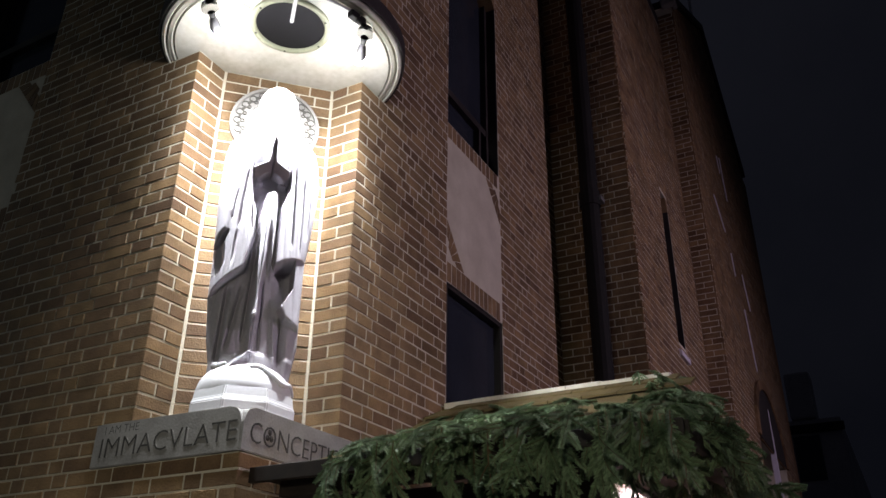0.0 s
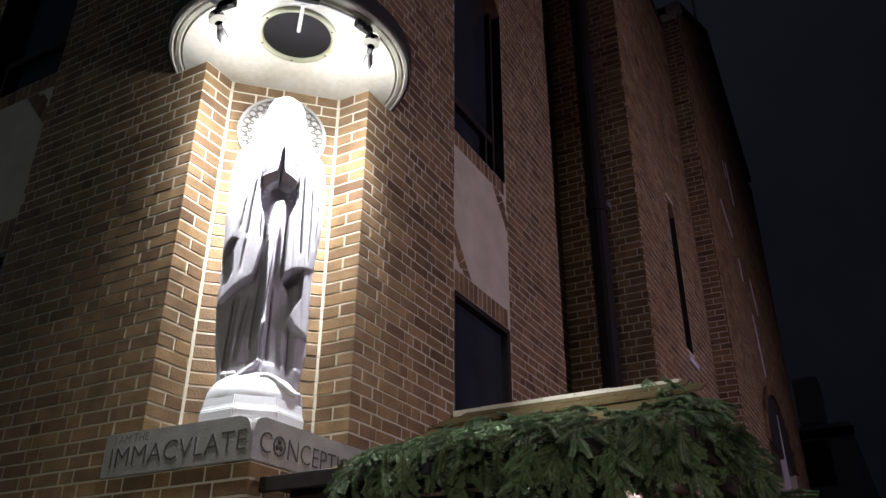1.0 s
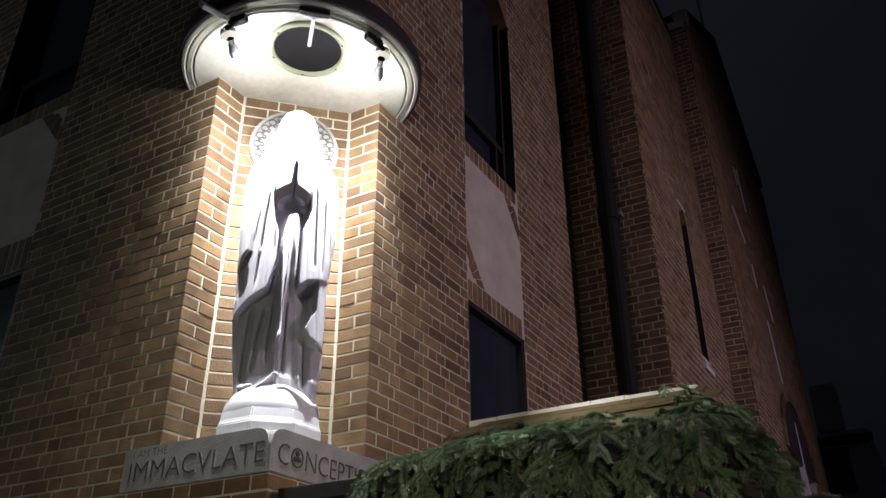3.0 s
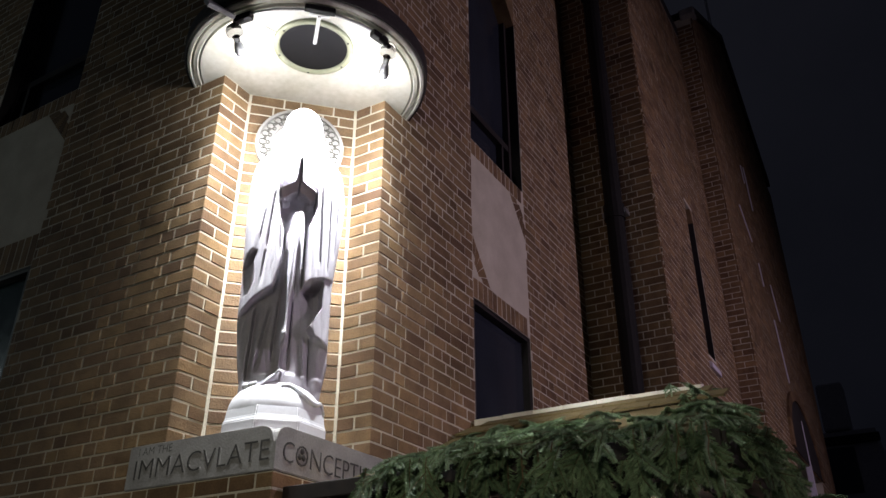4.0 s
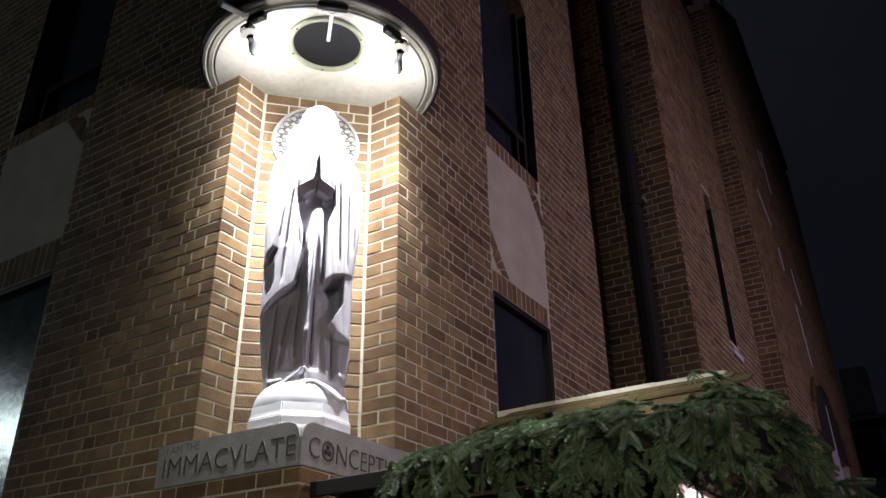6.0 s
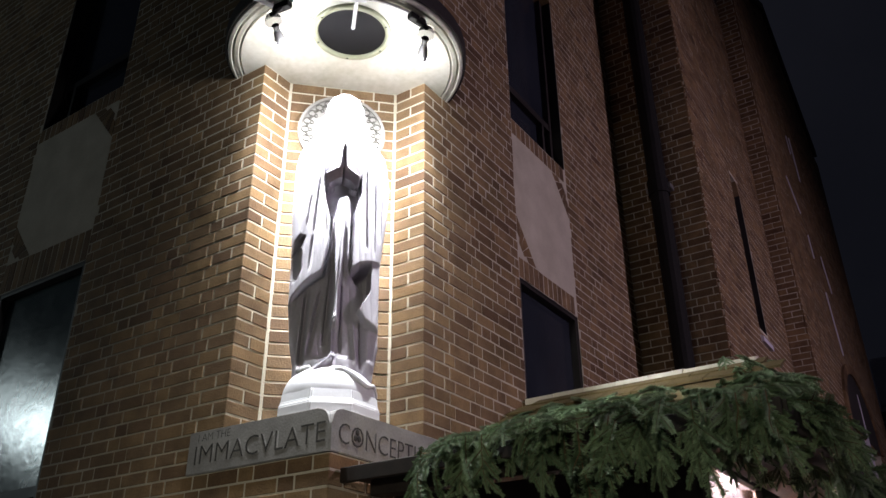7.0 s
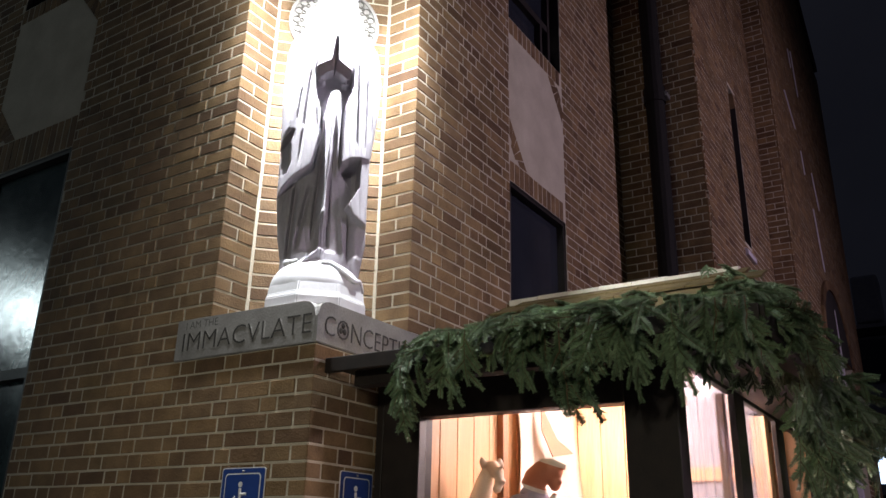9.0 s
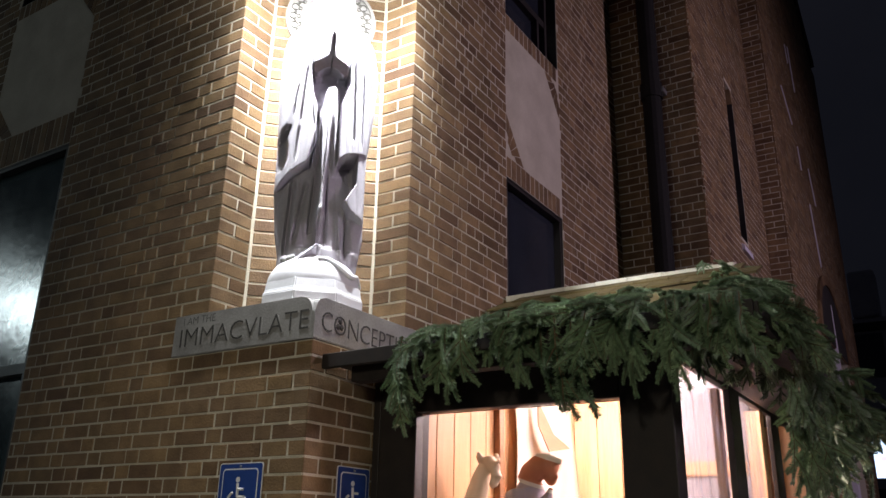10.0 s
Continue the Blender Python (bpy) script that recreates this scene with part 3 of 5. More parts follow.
# thin pale strips standing out of the gable wall
marks = tagged(empty("gable_marks"), "thin pale raised strips on the gable wall", "relief")
for (ya, za, yb, zb, w) in ((7.05, 6.92, 7.52, 6.62, 0.05), (8.14, 8.10, 8.24, 7.45, 0.045), (7.74, 6.40, 7.80, 6.10, 0.03), (8.50, 6.40, 8.72, 5.95, 0.045), (8.14, 5.75, 8.36, 4.98, 0.045), (7.90, 8.0, 7.96, 7.75, 0.03)):
    bm = bmesh.new()
    prism(bm, [(XD + 0.012, ya - w * 0.5, za), (XD + 0.012, ya + w * 0.3, za), (XD + 0.012, yb + w * 0.5, zb), (XD + 0.012, yb - w * 0.3, zb)], (-0.04, 0, 0))
    part("rib", bm, PANEL, marks)

# arched doorway
door = tagged(empty("door_1"), "deep arched church doorway with a pale strip as a sliver of light", "doorway", "", "structure")
u0, u1, _, zs = ARCH
hw, um = (u1 - u0) / 2, (u0 + u1) / 2
bm = bmesh.new()
arc = [(um - hw * math.cos(math.pi * k / 16), zs + 0.78 * math.sin(math.pi * k / 16)) for k in range(17)]
# flat dark plate in place of the shaded recess in the arch head
prism(bm, [FD.p(u, 0.012, z) for u, z in arc], (-0.02, 0, 0))
part("tympanum", bm, FASCIA, door)
for k in range(16):
    (ua, za), (ub, zb) = arc[k], arc[k + 1]
    fa = 1.13
    bm = bmesh.new()
    prism(bm, [FD.p(ua, 0.03, za), FD.p(ub, 0.03, zb), FD.p(um + (ub - um) * fa, 0.03, zs + (zb - zs) * 1.15), FD.p(um + (ua - um) * fa, 0.03, zs + (za - zs) * 1.15)], (-0.04, 0, 0))
    part("arch_stone", bm, BRICK, door)
part("door_leaf", prism(bmesh.new(), [FD.p(u0, -0.28, 0.14), FD.p(u1, -0.28, 0.14), FD.p(u1, -0.28, zs), FD.p(u0, -0.28, zs)], (-0.05, 0, 0)), DARKWOOD, door)
# pale wedge painted in for the sliver of light inside the doorway
part("pale_edge", prism(bmesh.new(), [FD.p(um - 0.02, 0.02, 2.2), FD.p(um + 0.20, 0.02, 2.2), FD.p(um + 0.03, 0.02, zs + 0.52), FD.p(um - 0.0, 0.02, zs + 0.56)], (-0.06, 0, 0)), PANEL, door)

# downpipe
for (px, py, pw, ztop) in ((0.36, YC - 0.085, 0.078, 8.9),):
    pipe = tagged(empty("downpipe", pose(px, py, 0.14)), "black cast-iron rainwater downpipe fixed to brick", "downpipe")
    part("pipe", tube(bmesh.new(), [(0, 0, 0), (0, 0, ztop)], pw, 14), BRONZE, pipe)
    for zz in (1.6, 5.04, 7.6):
        bm = box(bmesh.new(), -pw - 0.03, pw + 0.03, -0.01, 0.085, zz, zz + 0.045, 0.006)
        part("bracket", bm, STEEL if zz == 5.04 else BRONZE, pipe)
        part("joint_collar", tube(bmesh.new(), [(0, 0, zz - 0.05), (0, 0, zz + 0.09)], pw + 0.012, 14), BRONZE, pipe)

# the rest of the church, closed round
for nm, d in (("wall_west", (-9.3, -9.0, 0, 10.9, 0, TOP)), ("wall_north", (-9.3, XD, YE + 0.01, YE + 0.3, 0, EAVE))):
    tagged(boxed(nm, d, BRICK, bevel=0), "plain brick wall closing the church", "wall", kind="structure")
bm = bmesh.new()
prism(bm, [(-9.3, 0.02, TOP), (-0.02, 0.02, TOP), (-0.02, YC, TOP), (-9.3, YC, TOP)], (0, 0, 0.25))
prism(bm, [(-9.3, YD, EAVE), (XD - 0.45, YD, EAVE), (XD - 0.45, YA, APEX), (-9.3, YA, APEX)], (0, 0, 0.1))
prism(bm, [(-9.3, YA, APEX), (XD - 0.45, YA, APEX), (XD - 0.45, YE, EAVE), (-9.3, YE, EAVE)], (0, 0, 0.1))
prism(bm, [(-9.3, YC, 9.0), (XC, YC, 9.0), (XC, YD, 9.0), (-9.3, YD, 9.0)], (0, 0, 0.18))
tagged(link("roof", bm, FASCIA), "dark flat and gabled church roof", "roof", kind="structure")

# ---- inscribed stone under the niche ----
plinth = tagged(empty("inscribed_plinth"), "grey limestone corner ledge with engraved inscription, top edges rounded", "stone ledge", kind="structure")


def slab(f, length):
    r = 0.05
    pts = [(0.0, PZ0), (length, PZ0), (length, PZ1 + 0.002), (r + 0.02, PZ1 - 0.006)]
    pts += [(0.006 + r * (1 - math.sin(a)), PZ1 - 0.012 - r * (1 - math.cos(a))) for a in (0.35, 0.7, 1.05, 1.4)]
    pts += [(0.0, PZ1 - 0.075)]
    bm = bmesh.new()
    prism(bm, [f.p(u, 0.010, z) for u, z in pts], f.n * -0.15)
    bmesh.ops.bevel(bm, geom=[e for e in bm.edges if e.calc_length() > 0.3], offset=0.004, segments=2, affect="EDGES")
    return bm


part("slab", slab(Face((-0.002, 0, 0), (-1, 0, 0), (0, -1, 0)), 0.82), STONE, plinth)
part("slab", slab(Face((0, -0.0085, 0), (0, 1, 0), (1, 0, 0)), 0.845), STONE, plinth)


def lettering(text, size, f, u, z, width, out, material, parent, name="lettering", mirror=False):
    """Flat letters on a face, their left end at u, in the reading direction."""
    cu = bpy.data.curves.new(name, "FONT")
    cu.body, cu.size, cu.extrude, cu.resolution_u, cu.offset = text, size, 0.0015, 3, -0.014 * size
    tmp = bpy.data.objects.new(name, cu)
    scene.collection.objects.link(tmp)
    bpy.context.view_layer.update()
    me = bpy.data.meshes.new_from_object(tmp.evaluated_get(bpy.context.evaluated_depsgraph_get()))
    bpy.data.objects.remove(tmp)
    xs = [v.co.x for v in me.vertices]
    k = width / (max(xs) - min(xs))
    x0 = min(xs)
    for v in me.vertices:
        v.co = Vector(f.p(u + (v.co.x - x0) * k * (1 if not mirror else -1), out + v.co.z, z + v.co.y))
    me.materials.append(material)
    ob = new(name, me)
    ob.parent = parent
    return ob


FAT = Face((0, 0, 0), (1, 0, 0), (0, -1, 0))
# thin raised letters, their dark colour standing for shade in the cuts
lettering("IMMACVLATE", 0.122, FAT, -0.775, PZ0 + 0.040, 0.755, 0.0105, CUT_SHADE, plinth)
lettering("IMMACVLATE", 0.122, FAT, -0.769, PZ0 + 0.037, 0.755, 0.0095, STONE, plinth, "letter_relief")
lettering("I AM THE", 0.05, FAT, -0.765, PZ0 + 0.140, 0.20, 0.0088, CUT_SHADE, plinth)
lettering("CONCEPTION", 0.122, FB, 0.035, PZ0 + 0.040, 0.69, 0.0105, CUT_SHADE, plinth)
lettering("CONCEPTION", 0.122, FB, 0.041, PZ0 + 0.037, 0.69, 0.0095, STONE, plinth, "letter_relief")

# trefoil carved in the second letter's bowl, the shade of its cut in dark colour
for k in range(3):
    a = radians(90 + 120 * k)
    bm = bmesh.new()
    ball(bm, (0.0115, 0.148 + 0.014 * math.cos(a), PZ0 + 0.084 + 0.016 * math.sin(a)), (0.003, 0.012, 0.013), 10)
    part("trefoil_lobe", bm, CUT_SHADE, plinth)

# ---- canopy over the niche ----
CC = (-0.29, 0.29)
canopy = tagged(empty("canopy"), "round cream-painted canopy with moulded stone rim over the niche", "canopy", kind="structure")
bm = bmesh.new()
lathe(bm, [(0.0, CAN), (0.20, CAN), (0.572, CAN - 0.002)], CC, 72)
part("soffit", bm, SOFFIT, canopy)
for nm, ra, rb_ in (("inner_moulding", 0.582, 0.608), ("outer_moulding", 0.619, 0.642)):
    bm = bmesh.new()
    lathe(bm, [(ra - 0.010, CAN - 0.001), (ra - 0.009, CAN + 0.035), (ra, CAN + 0.035), (ra + 0.001, CAN + 0.002), (ra + 0.006, CAN - 0.004), (rb_ - 0.004, CAN + 0.004), (rb_, CAN + 0.012), (rb_ + 0.001, CAN + 0.04)], CC, 96)
    part(nm, bm, SOFFIT, canopy)
rim = [(0.643, CAN + 0.04), (0.647, CAN + 0.04), (0.648, CAN + 0.012), (0.655, CAN + 0.016), (0.660, CAN + 0.03), (0.661, CAN + 0.10), (0.63, CAN + 0.15), (0.35, CAN + 0.34), (0.0, CAN + 0.45)]
bm = bmesh.new()
lathe(bm, rim, CC, 96)
part("fascia", bm, FASCIA, canopy)
# ceiling light in the soffit: unlit dark glass in a screwed ring
OC = (-0.074, 0.074)
down = tagged(empty("recessed_ceiling_light"), "round recessed ceiling light with dark glass in a painted ring, unlit", "ceiling light")
bm = bmesh.new()
lathe(bm, [(0.207, CAN - 0.003), (0.207, CAN - 0.012), (0.200, CAN - 0.018), (0.181, CAN - 0.018), (0.174, CAN - 0.010), (0.173, CAN - 0.003)], OC, 64)
smooth(part("ring", bm, mat("dull_green_cream_paint", (0.24, 0.25, 0.165), (0.34, 0.35, 0.25), 0.5, 50, 8, 0.2), down))
bm = bmesh.new()
lathe(bm, [(0.0, CAN - 0.012), (0.08, CAN - 0.010), (0.176, CAN - 0.005)], OC, 48)
smooth(part("glass", bm, GLASS_UNLIT, down))
for k in range(6):
    a = k * math.pi / 3 + 0.3
    bm = bmesh.new()
    ball(bm, (OC[0] + 0.189 * math.cos(a), OC[1] + 0.189 * math.sin(a), CAN - 0.019), (0.006, 0.006, 0.003), 8)
    part("screw", bm, BRONZE, down)


def flood(nose, back, label):
    """A flood lamp on a bracket: dark clamp, chrome cup, finned body that ends in a bright lens."""
    th = tagged(empty("flood_lamp"), label, "flood lamp", "flood lamps on the canopy")
    d = (Vector(AIM) - nose).normalized()
    ax = (nose - back).normalized()
    q = ax.to_track_quat("Z", "Y").to_matrix().to_4x4()

    def put(nm, prof, material, up=None):
        bm = bmesh.new()
        lathe(bm, prof, (0, 0), 20)
        bmesh.ops.transform(bm, matrix=Matrix.Translation(back) @ q, verts=bm.verts[:])
        return smooth(part(nm, bm, material, up or th))
    L = (nose - back).length
    put("cup", [(0.0, -0.012), (0.026, -0.010), (0.036, 0.006), (0.044, 0.040), (0.040, 0.041), (0.030, 0.012), (0.0, 0.010)], CLEAR)
    put("neck", [(0.017, 0.055), (0.014, L * 0.55), (0.0, L * 0.55)], BRONZE)
    body = put("body", [(0.014, L * 0.5), (0.022, L * 0.62), (0.026, L * 0.8), (0.030, L * 0.97), (0.030, L)], STEEL)
    put("lens", [(0.0, L + 0.030), (0.016, L + 0.028), (0.029, L + 0.019), (0.035, L + 0.006), (0.035, L - 0.004), (0.028, L - 0.012)], LENS, body)
    return th, put


bL, bR = Vector((-0.208, -0.357, 4.425)), Vector((0.355, 0.143, 4.425))
for nose, back in ((LAMP_L, bL), (LAMP_R, bR)):
    th, put = flood(nose, back, "chrome and grey flood lamp clamped to the canopy rim, lit")
    o = (back.xy - Vector(CC)).normalized()
    c = Vector((CC[0], CC[1])) + o * 0.585
    bm = box(bmesh.new(), -0.05, 0.05, -0.018, 0.018, -0.02, 0.02, 0.006)
    bmesh.ops.transform(bm, matrix=Matrix.Translation((c.x, c.y, CAN - 0.035)) @ Matrix.Rotation(math.atan2(o.y, o.x) + math.pi / 2, 4, "Z"), verts=bm.verts[:])
    part("clamp", bm, BRONZE, th)
    part("arm", tube(bmesh.new(), [(c.x, c.y, CAN - 0.04), tuple(back)], 0.012, 8), BRONZE, th)
# flat grey sensor box beside the first lamp
bm = box(bmesh.new(), -0.055, 0.055, -0.07, 0.07, -0.012, 0.012, 0.004)
bmesh.ops.transform(bm, matrix=Matrix.Translation((-0.300, -0.375, 4.568)) @ Matrix.Rotation(radians(-20), 4, "Z") @ Matrix.Rotation(radians(50), 4, "Y"), verts=bm.verts[:])
sens = tagged(link("lamp_shield", bm, mat("grey_painted_sheet", (0.36, 0.37, 0.38), (0.46, 0.47, 0.48), 0.5, 60, 6, 0.1)), "flat grey metal lamp shield fixed to the canopy rim", "lamp shield")
# black conduit that follows the rim between the lamps
arc_pts = [(CC[0] + 0.582 * math.cos(a), CC[1] + 0.582 * math.sin(a), CAN - 0.016) for a in [radians(-78 + 66 * k / 24) for k in range(25)]]
tagged(smooth(link("conduit", tube(bmesh.new(), arc_pts, 0.008, 8), STEEL)), "grey electrical conduit curved along the canopy rim", "conduit")
# thin cables stapled across the soffit from the lamps
for pts in ([(-0.215, -0.30, 4.540), (-0.20, -0.22, 4.558), (-0.185, -0.16, 4.563), (-0.168, -0.11, 4.563)], [(-0.225, -0.30, 4.540), (-0.228, -0.21, 4.559), (-0.225, -0.13, 4.563), (-0.216, -0.07, 4.563)],
            [(0.31, 0.15, 4.535), (0.27, 0.20, 4.556), (0.215, 0.20, 4.562), (0.13, 0.15, 4.562)]):
    tagged(smooth(link("cable", tube(bmesh.new(), pts, 0.0022, 6), SOFFIT)), "thin painted cable stapled across the canopy soffit", "cable", "soffit cables")
# centre fitting with a thin white rod
ctr = tagged(empty("centre_lamp_fitting"), "dark clamp on the canopy rim holding a thin white tube", "lamp fitting")
c = Vector(CC) + Vector((s2, -s2)) * 0.60
bm = box(bmesh.new(), -0.075, 0.075, -0.016, 0.016, -0.016, 0.016, 0.006)
bmesh.ops.transform(bm, matrix=Matrix.Translation((c.x, c.y, CAN - 0.022)) @ Matrix.Rotation(radians(45), 4, "Z"), verts=bm.verts[:])
part("clamp", bm, BRONZE, ctr)
bm = box(bmesh.new(), -0.05, 0.05, -0.010, 0.010, -0.008, 0.008, 0.003)
bmesh.ops.transform(bm, matrix=Matrix.Translation((c.x - 0.018, c.y + 0.018, CAN - 0.03)) @ Matrix.Rotation(radians(45), 4, "Z"), verts=bm.verts[:])
part("plate", bm, WHITE, ctr)
part("tube", tube(bmesh.new(), [(c.x - 0.02, c.y + 0.02, CAN - 0.035), (c.x - 0.145, c.y + 0.145, CAN - 0.055)], 0.0095, 10), WHITE, ctr)

# ---- statue on its pedestal ----
SC = Vector((-0.22, 0.22, 0))
SM = Matrix.Translation(SC) @ Matrix.Rotation(radians(45), 4, "Z")
ped = tagged(empty("statue_pedestal", SM), "white octagonal pedestal with a globe and serpent", "pedestal")
bm = bmesh.new()
lathe(bm, [(0.0, 2.505), (0.232, 2.505), (0.232, 2.595), (0.224, 2.612), (0.218, 2.655), (0.0, 2.66)], (0, 0), 8, math.pi / 8, 2 * math.pi + math.pi / 8)
bmesh.ops.bevel(bm, geom=bm.edges[:], offset=0.004, segments=2, affect="EDGES")
part("octagonal_base", bm, GLOBE, ped)
bm = bmesh.new()
ball(bm, (0, 0.0, 2.662), (0.203, 0.198, 0.150), 48)
smooth(part("globe", bm, GLOBE, ped))
bm = bmesh.new()


def on_globe(phi, z):
    r = 0.203 * math.sqrt(max(0.0, 1 - ((z - 2.662) / 0.150) ** 2)) + 0.004
    return (r * math.sin(phi), -r * math.cos(phi), z)


tube(bm, [on_globe(0.05 + 0.085 * k, 2.752 + 0.020 * math.sin(0.55 * k) - 0.0045 * k) for k in range(18)], [0.004 + 0.008 * math.sin((k + 2) / 21 * math.pi) for k in range(18)], 10)
ball(bm, on_globe(-1.05, 2.765), (0.024, 0.020, 0.018), 12)
tube(bm, [on_globe(-0.75, 2.775), on_globe(-0.9, 2.770), on_globe(-1.05, 2.765)], [0.010, 0.013, 0.016], 10)
smooth(part("serpent", bm, GLOBE, ped))


def statue():
    """A veiled, robed standing figure with joined palms, as one plain mesh: an oval body with its drapery in relief."""
    Z = 2.80
    cols, rws = 380, 400
    HW = [-.09, 0.0, .10, .30, .50, .75, .93, 1.04, 1.10, 1.15, 1.20, 1.26, 1.34, 1.41, 1.46, 1.495, 1.515, 1.522]
    WL = [.170, .168, .188, .209, .212, .224, .226, .224, .212, .180, .136, .108, .106, .094, .074, .046, .020, .003]
    WR = [.180, .190, .206, .204, .204, .230, .240, .226, .212, .182, .138, .108, .106, .094, .074, .046, .020, .003]
    HD = [-.09, 0.0, .10, .30, .45, .60, .78, .86, .95, 1.05, 1.12, 1.20, 1.30, 1.40, 1.46, 1.495, 1.522]
    DF = [.105, .100, .084, .078, .088, .104, .100, .086, .104, .122, .116, .100, .108, .098, .076, .048, .003]
    h = np.linspace(-.09, 1.522, rws + 1)[:, None] * np.ones((1, cols))
    k = np.linspace(-1, 1, cols, endpoint=False)
    phi = np.ones((rws + 1, 1)) * (math.pi * np.sign(k) * np.abs(k) ** 1.25)[None, :]
    w = np.where(phi < 0, np.interp(h, HW, WL), np.interp(h, HW, WR))
    x = w * np.sin(phi)
    front = np.cos(phi) > 0
    depth = np.interp(h, HD, DF) * np.where(front, np.abs(np.cos(phi)) ** 0.75, -0.85 * np.abs(np.cos(phi)))
    face = np.clip(np.cos(phi) * 3.5, 0, 1)

    def step(v, e):
        t = np.clip(v / e * 0.5 + 0.5, 0, 1)
        return t * t * (3 - 2 * t)

    def within(poly, e=0.006):
        """1 inside an outline of (across, up) corners, 0 outside, with a short slope between."""
        far = np.full(x.shape, 9.0)
        inside = np.zeros(x.shape, bool)
        for (ax, ay), (bx, by) in zip(poly, poly[1:] + poly[:1]):
            dx, dy = bx - ax, by - ay
            t = np.clip(((x - ax) * dx + (h - ay) * dy) / (dx * dx + dy * dy), 0, 1)
            far = np.minimum(far, np.hypot(x - ax - t * dx, h - ay - t * dy))
            cross = (ay > h) != (by > h)
            inside ^= cross & (x < ax + (h - ay) * dx / (dy if dy else 1e-9))
        return step(np.where(inside, far, -far), e)

    def crease(x0, h0, x1, h1, wide, soft=0.03):
        """A line of the relief from one place to another, fading at both ends."""
        t = (h - h0) / (h1 - h0)
        mid = x0 + (x1 - x0) * t
        return np.exp(-((x - mid) / wide) ** 2) * step(h - min(h0, h1), soft) * step(max(h0, h1) - h, soft)

    def ridge(u, p=0.7):
        return np.abs(np.sin(u)) ** p - 0.6

    # the robe: pleats that fan out from the waist, deeper towards the feet
    low = np.clip((0.86 - h) / 0.7, 0, 1)
    fan = (x + 0.02) / (0.10 + 0.30 * np.clip(0.86 - h, 0, 1)) + np.where(x < 0, -0.55, 0.15) * np.clip(0.45 - h, 0, 1) * 0.8
    relief = 0.020 * low * ridge(5.2 * fan + 0.7 * np.sin(3 * h + 2)) + 0.006 * low * ridge(14 * fan + 2 * h + 1.0)
    # the fold that falls from the waist to the hem, with a slighter one beside it
    relief += (0.058 + 0.07 * np.clip(0.6 - h, 0, 1)) * crease(.004, .82, -.004, .17, .021) + 0.030 * crease(-.010, .20, -.008, .0, .011) + 0.046 * crease(.026, .83, .046, .40, .014)
    relief += 0.040 * np.exp(-((x - .014) / .042) ** 2) * step(h - 0.40, 0.10) * step(0.74 - h, 0.14)
    relief += 0.022 * crease(-.028, .70, -.052, .42, .010) - 0.026 * crease(-.024, .50, -.044, .10, .007) - 0.026 * crease(.022, .38, .028, .06, .006)
    relief -= 0.040 * crease(-.128, .34, -.140, .0, .010) + 0.030 * crease(.118, .22, .122, .0, .007) + 0.025 * crease(-.07, .33, -.108, .05, .009)
    relief += 0.020 * crease(.150, .17, .160, .0, .020) + 0.024 * crease(.082, .20, .100, .0, .010)
    # the hem's turned-up edge, trailing to one side
    relief += 0.034 * crease(-.112, -.075, .006, .035, .016, .02)
    relief += 0.020 * step(0.03 - h - 0.04 * np.abs(x), 0.015) * step(0.13 - np.abs(x - .05), 0.03)
    # the mantle's two halves
    ml = within([(-.083, 1.16), (-.085, .90), (-.074, .80), (-.048, .70), (-.044, .56), (-.070, .415), (-.146, .358), (-.215, .284), (-.4, .28), (-.4, 1.2), (-.1, 1.2)])
    mr = within([(.4, 1.2), (.1, 1.2), (.085, 1.16), (.088, .90), (.090, .84), (.066, .75), (.056, .60), (.058, .42), (.098, .466), (.19, .50), (.4, .515)])
    pl = within([(.152, .54), (.150, .35), (.100, .247), (.128, .203), (.205, .171), (.4, .16), (.4, .54)])
    mantle = np.clip(ml + mr, 0, 1)
    hang = np.interp(h, [.15, .28, .45, .60, .80, .95, 1.05, 1.14], [.166, .162, .158, .153, .148, .150, .150, .120]) - np.interp(h, HD, DF)
    hang = 0.018 + np.clip(hang, 0, 1) * np.abs(np.cos(phi)) ** 0.75
    relief *= 1 - np.clip(mantle + pl, 0, 1) * 0.85
    body = np.clip((1.12 - h) / 0.2, 0, 1)
    folds = 0.0035 * ridge(46 * x + 2.2 * np.sin(3 * h + 8 * x), 1.0) + 0.002 * ridge(110 * x + 5 * h)
    relief += (ml + mr) * (hang + body * folds) + pl * (1 - mr) * (0.8 * hang + 0.006 * ridge(70 * x + 6 * h))
    # the wide sleeve, its dark mouth and the hollow under the other half
    relief += 0.016 * within([(-.4, .57), (-.205, .57), (-.165, .598), (-.160, .70), (-.18, .80), (-.4, .84)], 0.02)
    relief -= 0.085 * within([(-.4, .545), (-.205, .552), (-.162, .592), (-.176, .54), (-.168, .50), (-.164, .44), (-.180, .385), (-.4, .30)], 0.007)
    relief -= 0.055 * within([(.062, .43), (.100, .462), (.150, .478), (.150, .352), (.110, .37)], 0.007)
    for x0, h0, x1, h1, deep, wide in ((-.104, .90, -.118, .62, .030, .006), (-.140, .80, -.150, .66, .026, .005), (-.122, .58, -.128, .43, .030, .006), (-.075, .80, -.058, .60, .028, .006),
                                       (.112, .96, .126, .55, .030, .006), (.158, .90, .165, .53, .026, .005), (.196, 1.0, .190, .62, .034, .007), (.180, .46, .176, .22, .016, .007)):
        relief -= 0.36 * deep * crease(x0, h0, x1, h1, wide)
    # the veil's border round the head and its fall over the shoulders
    oval = np.hypot(x / 0.070, (h - 1.345) / 0.105)
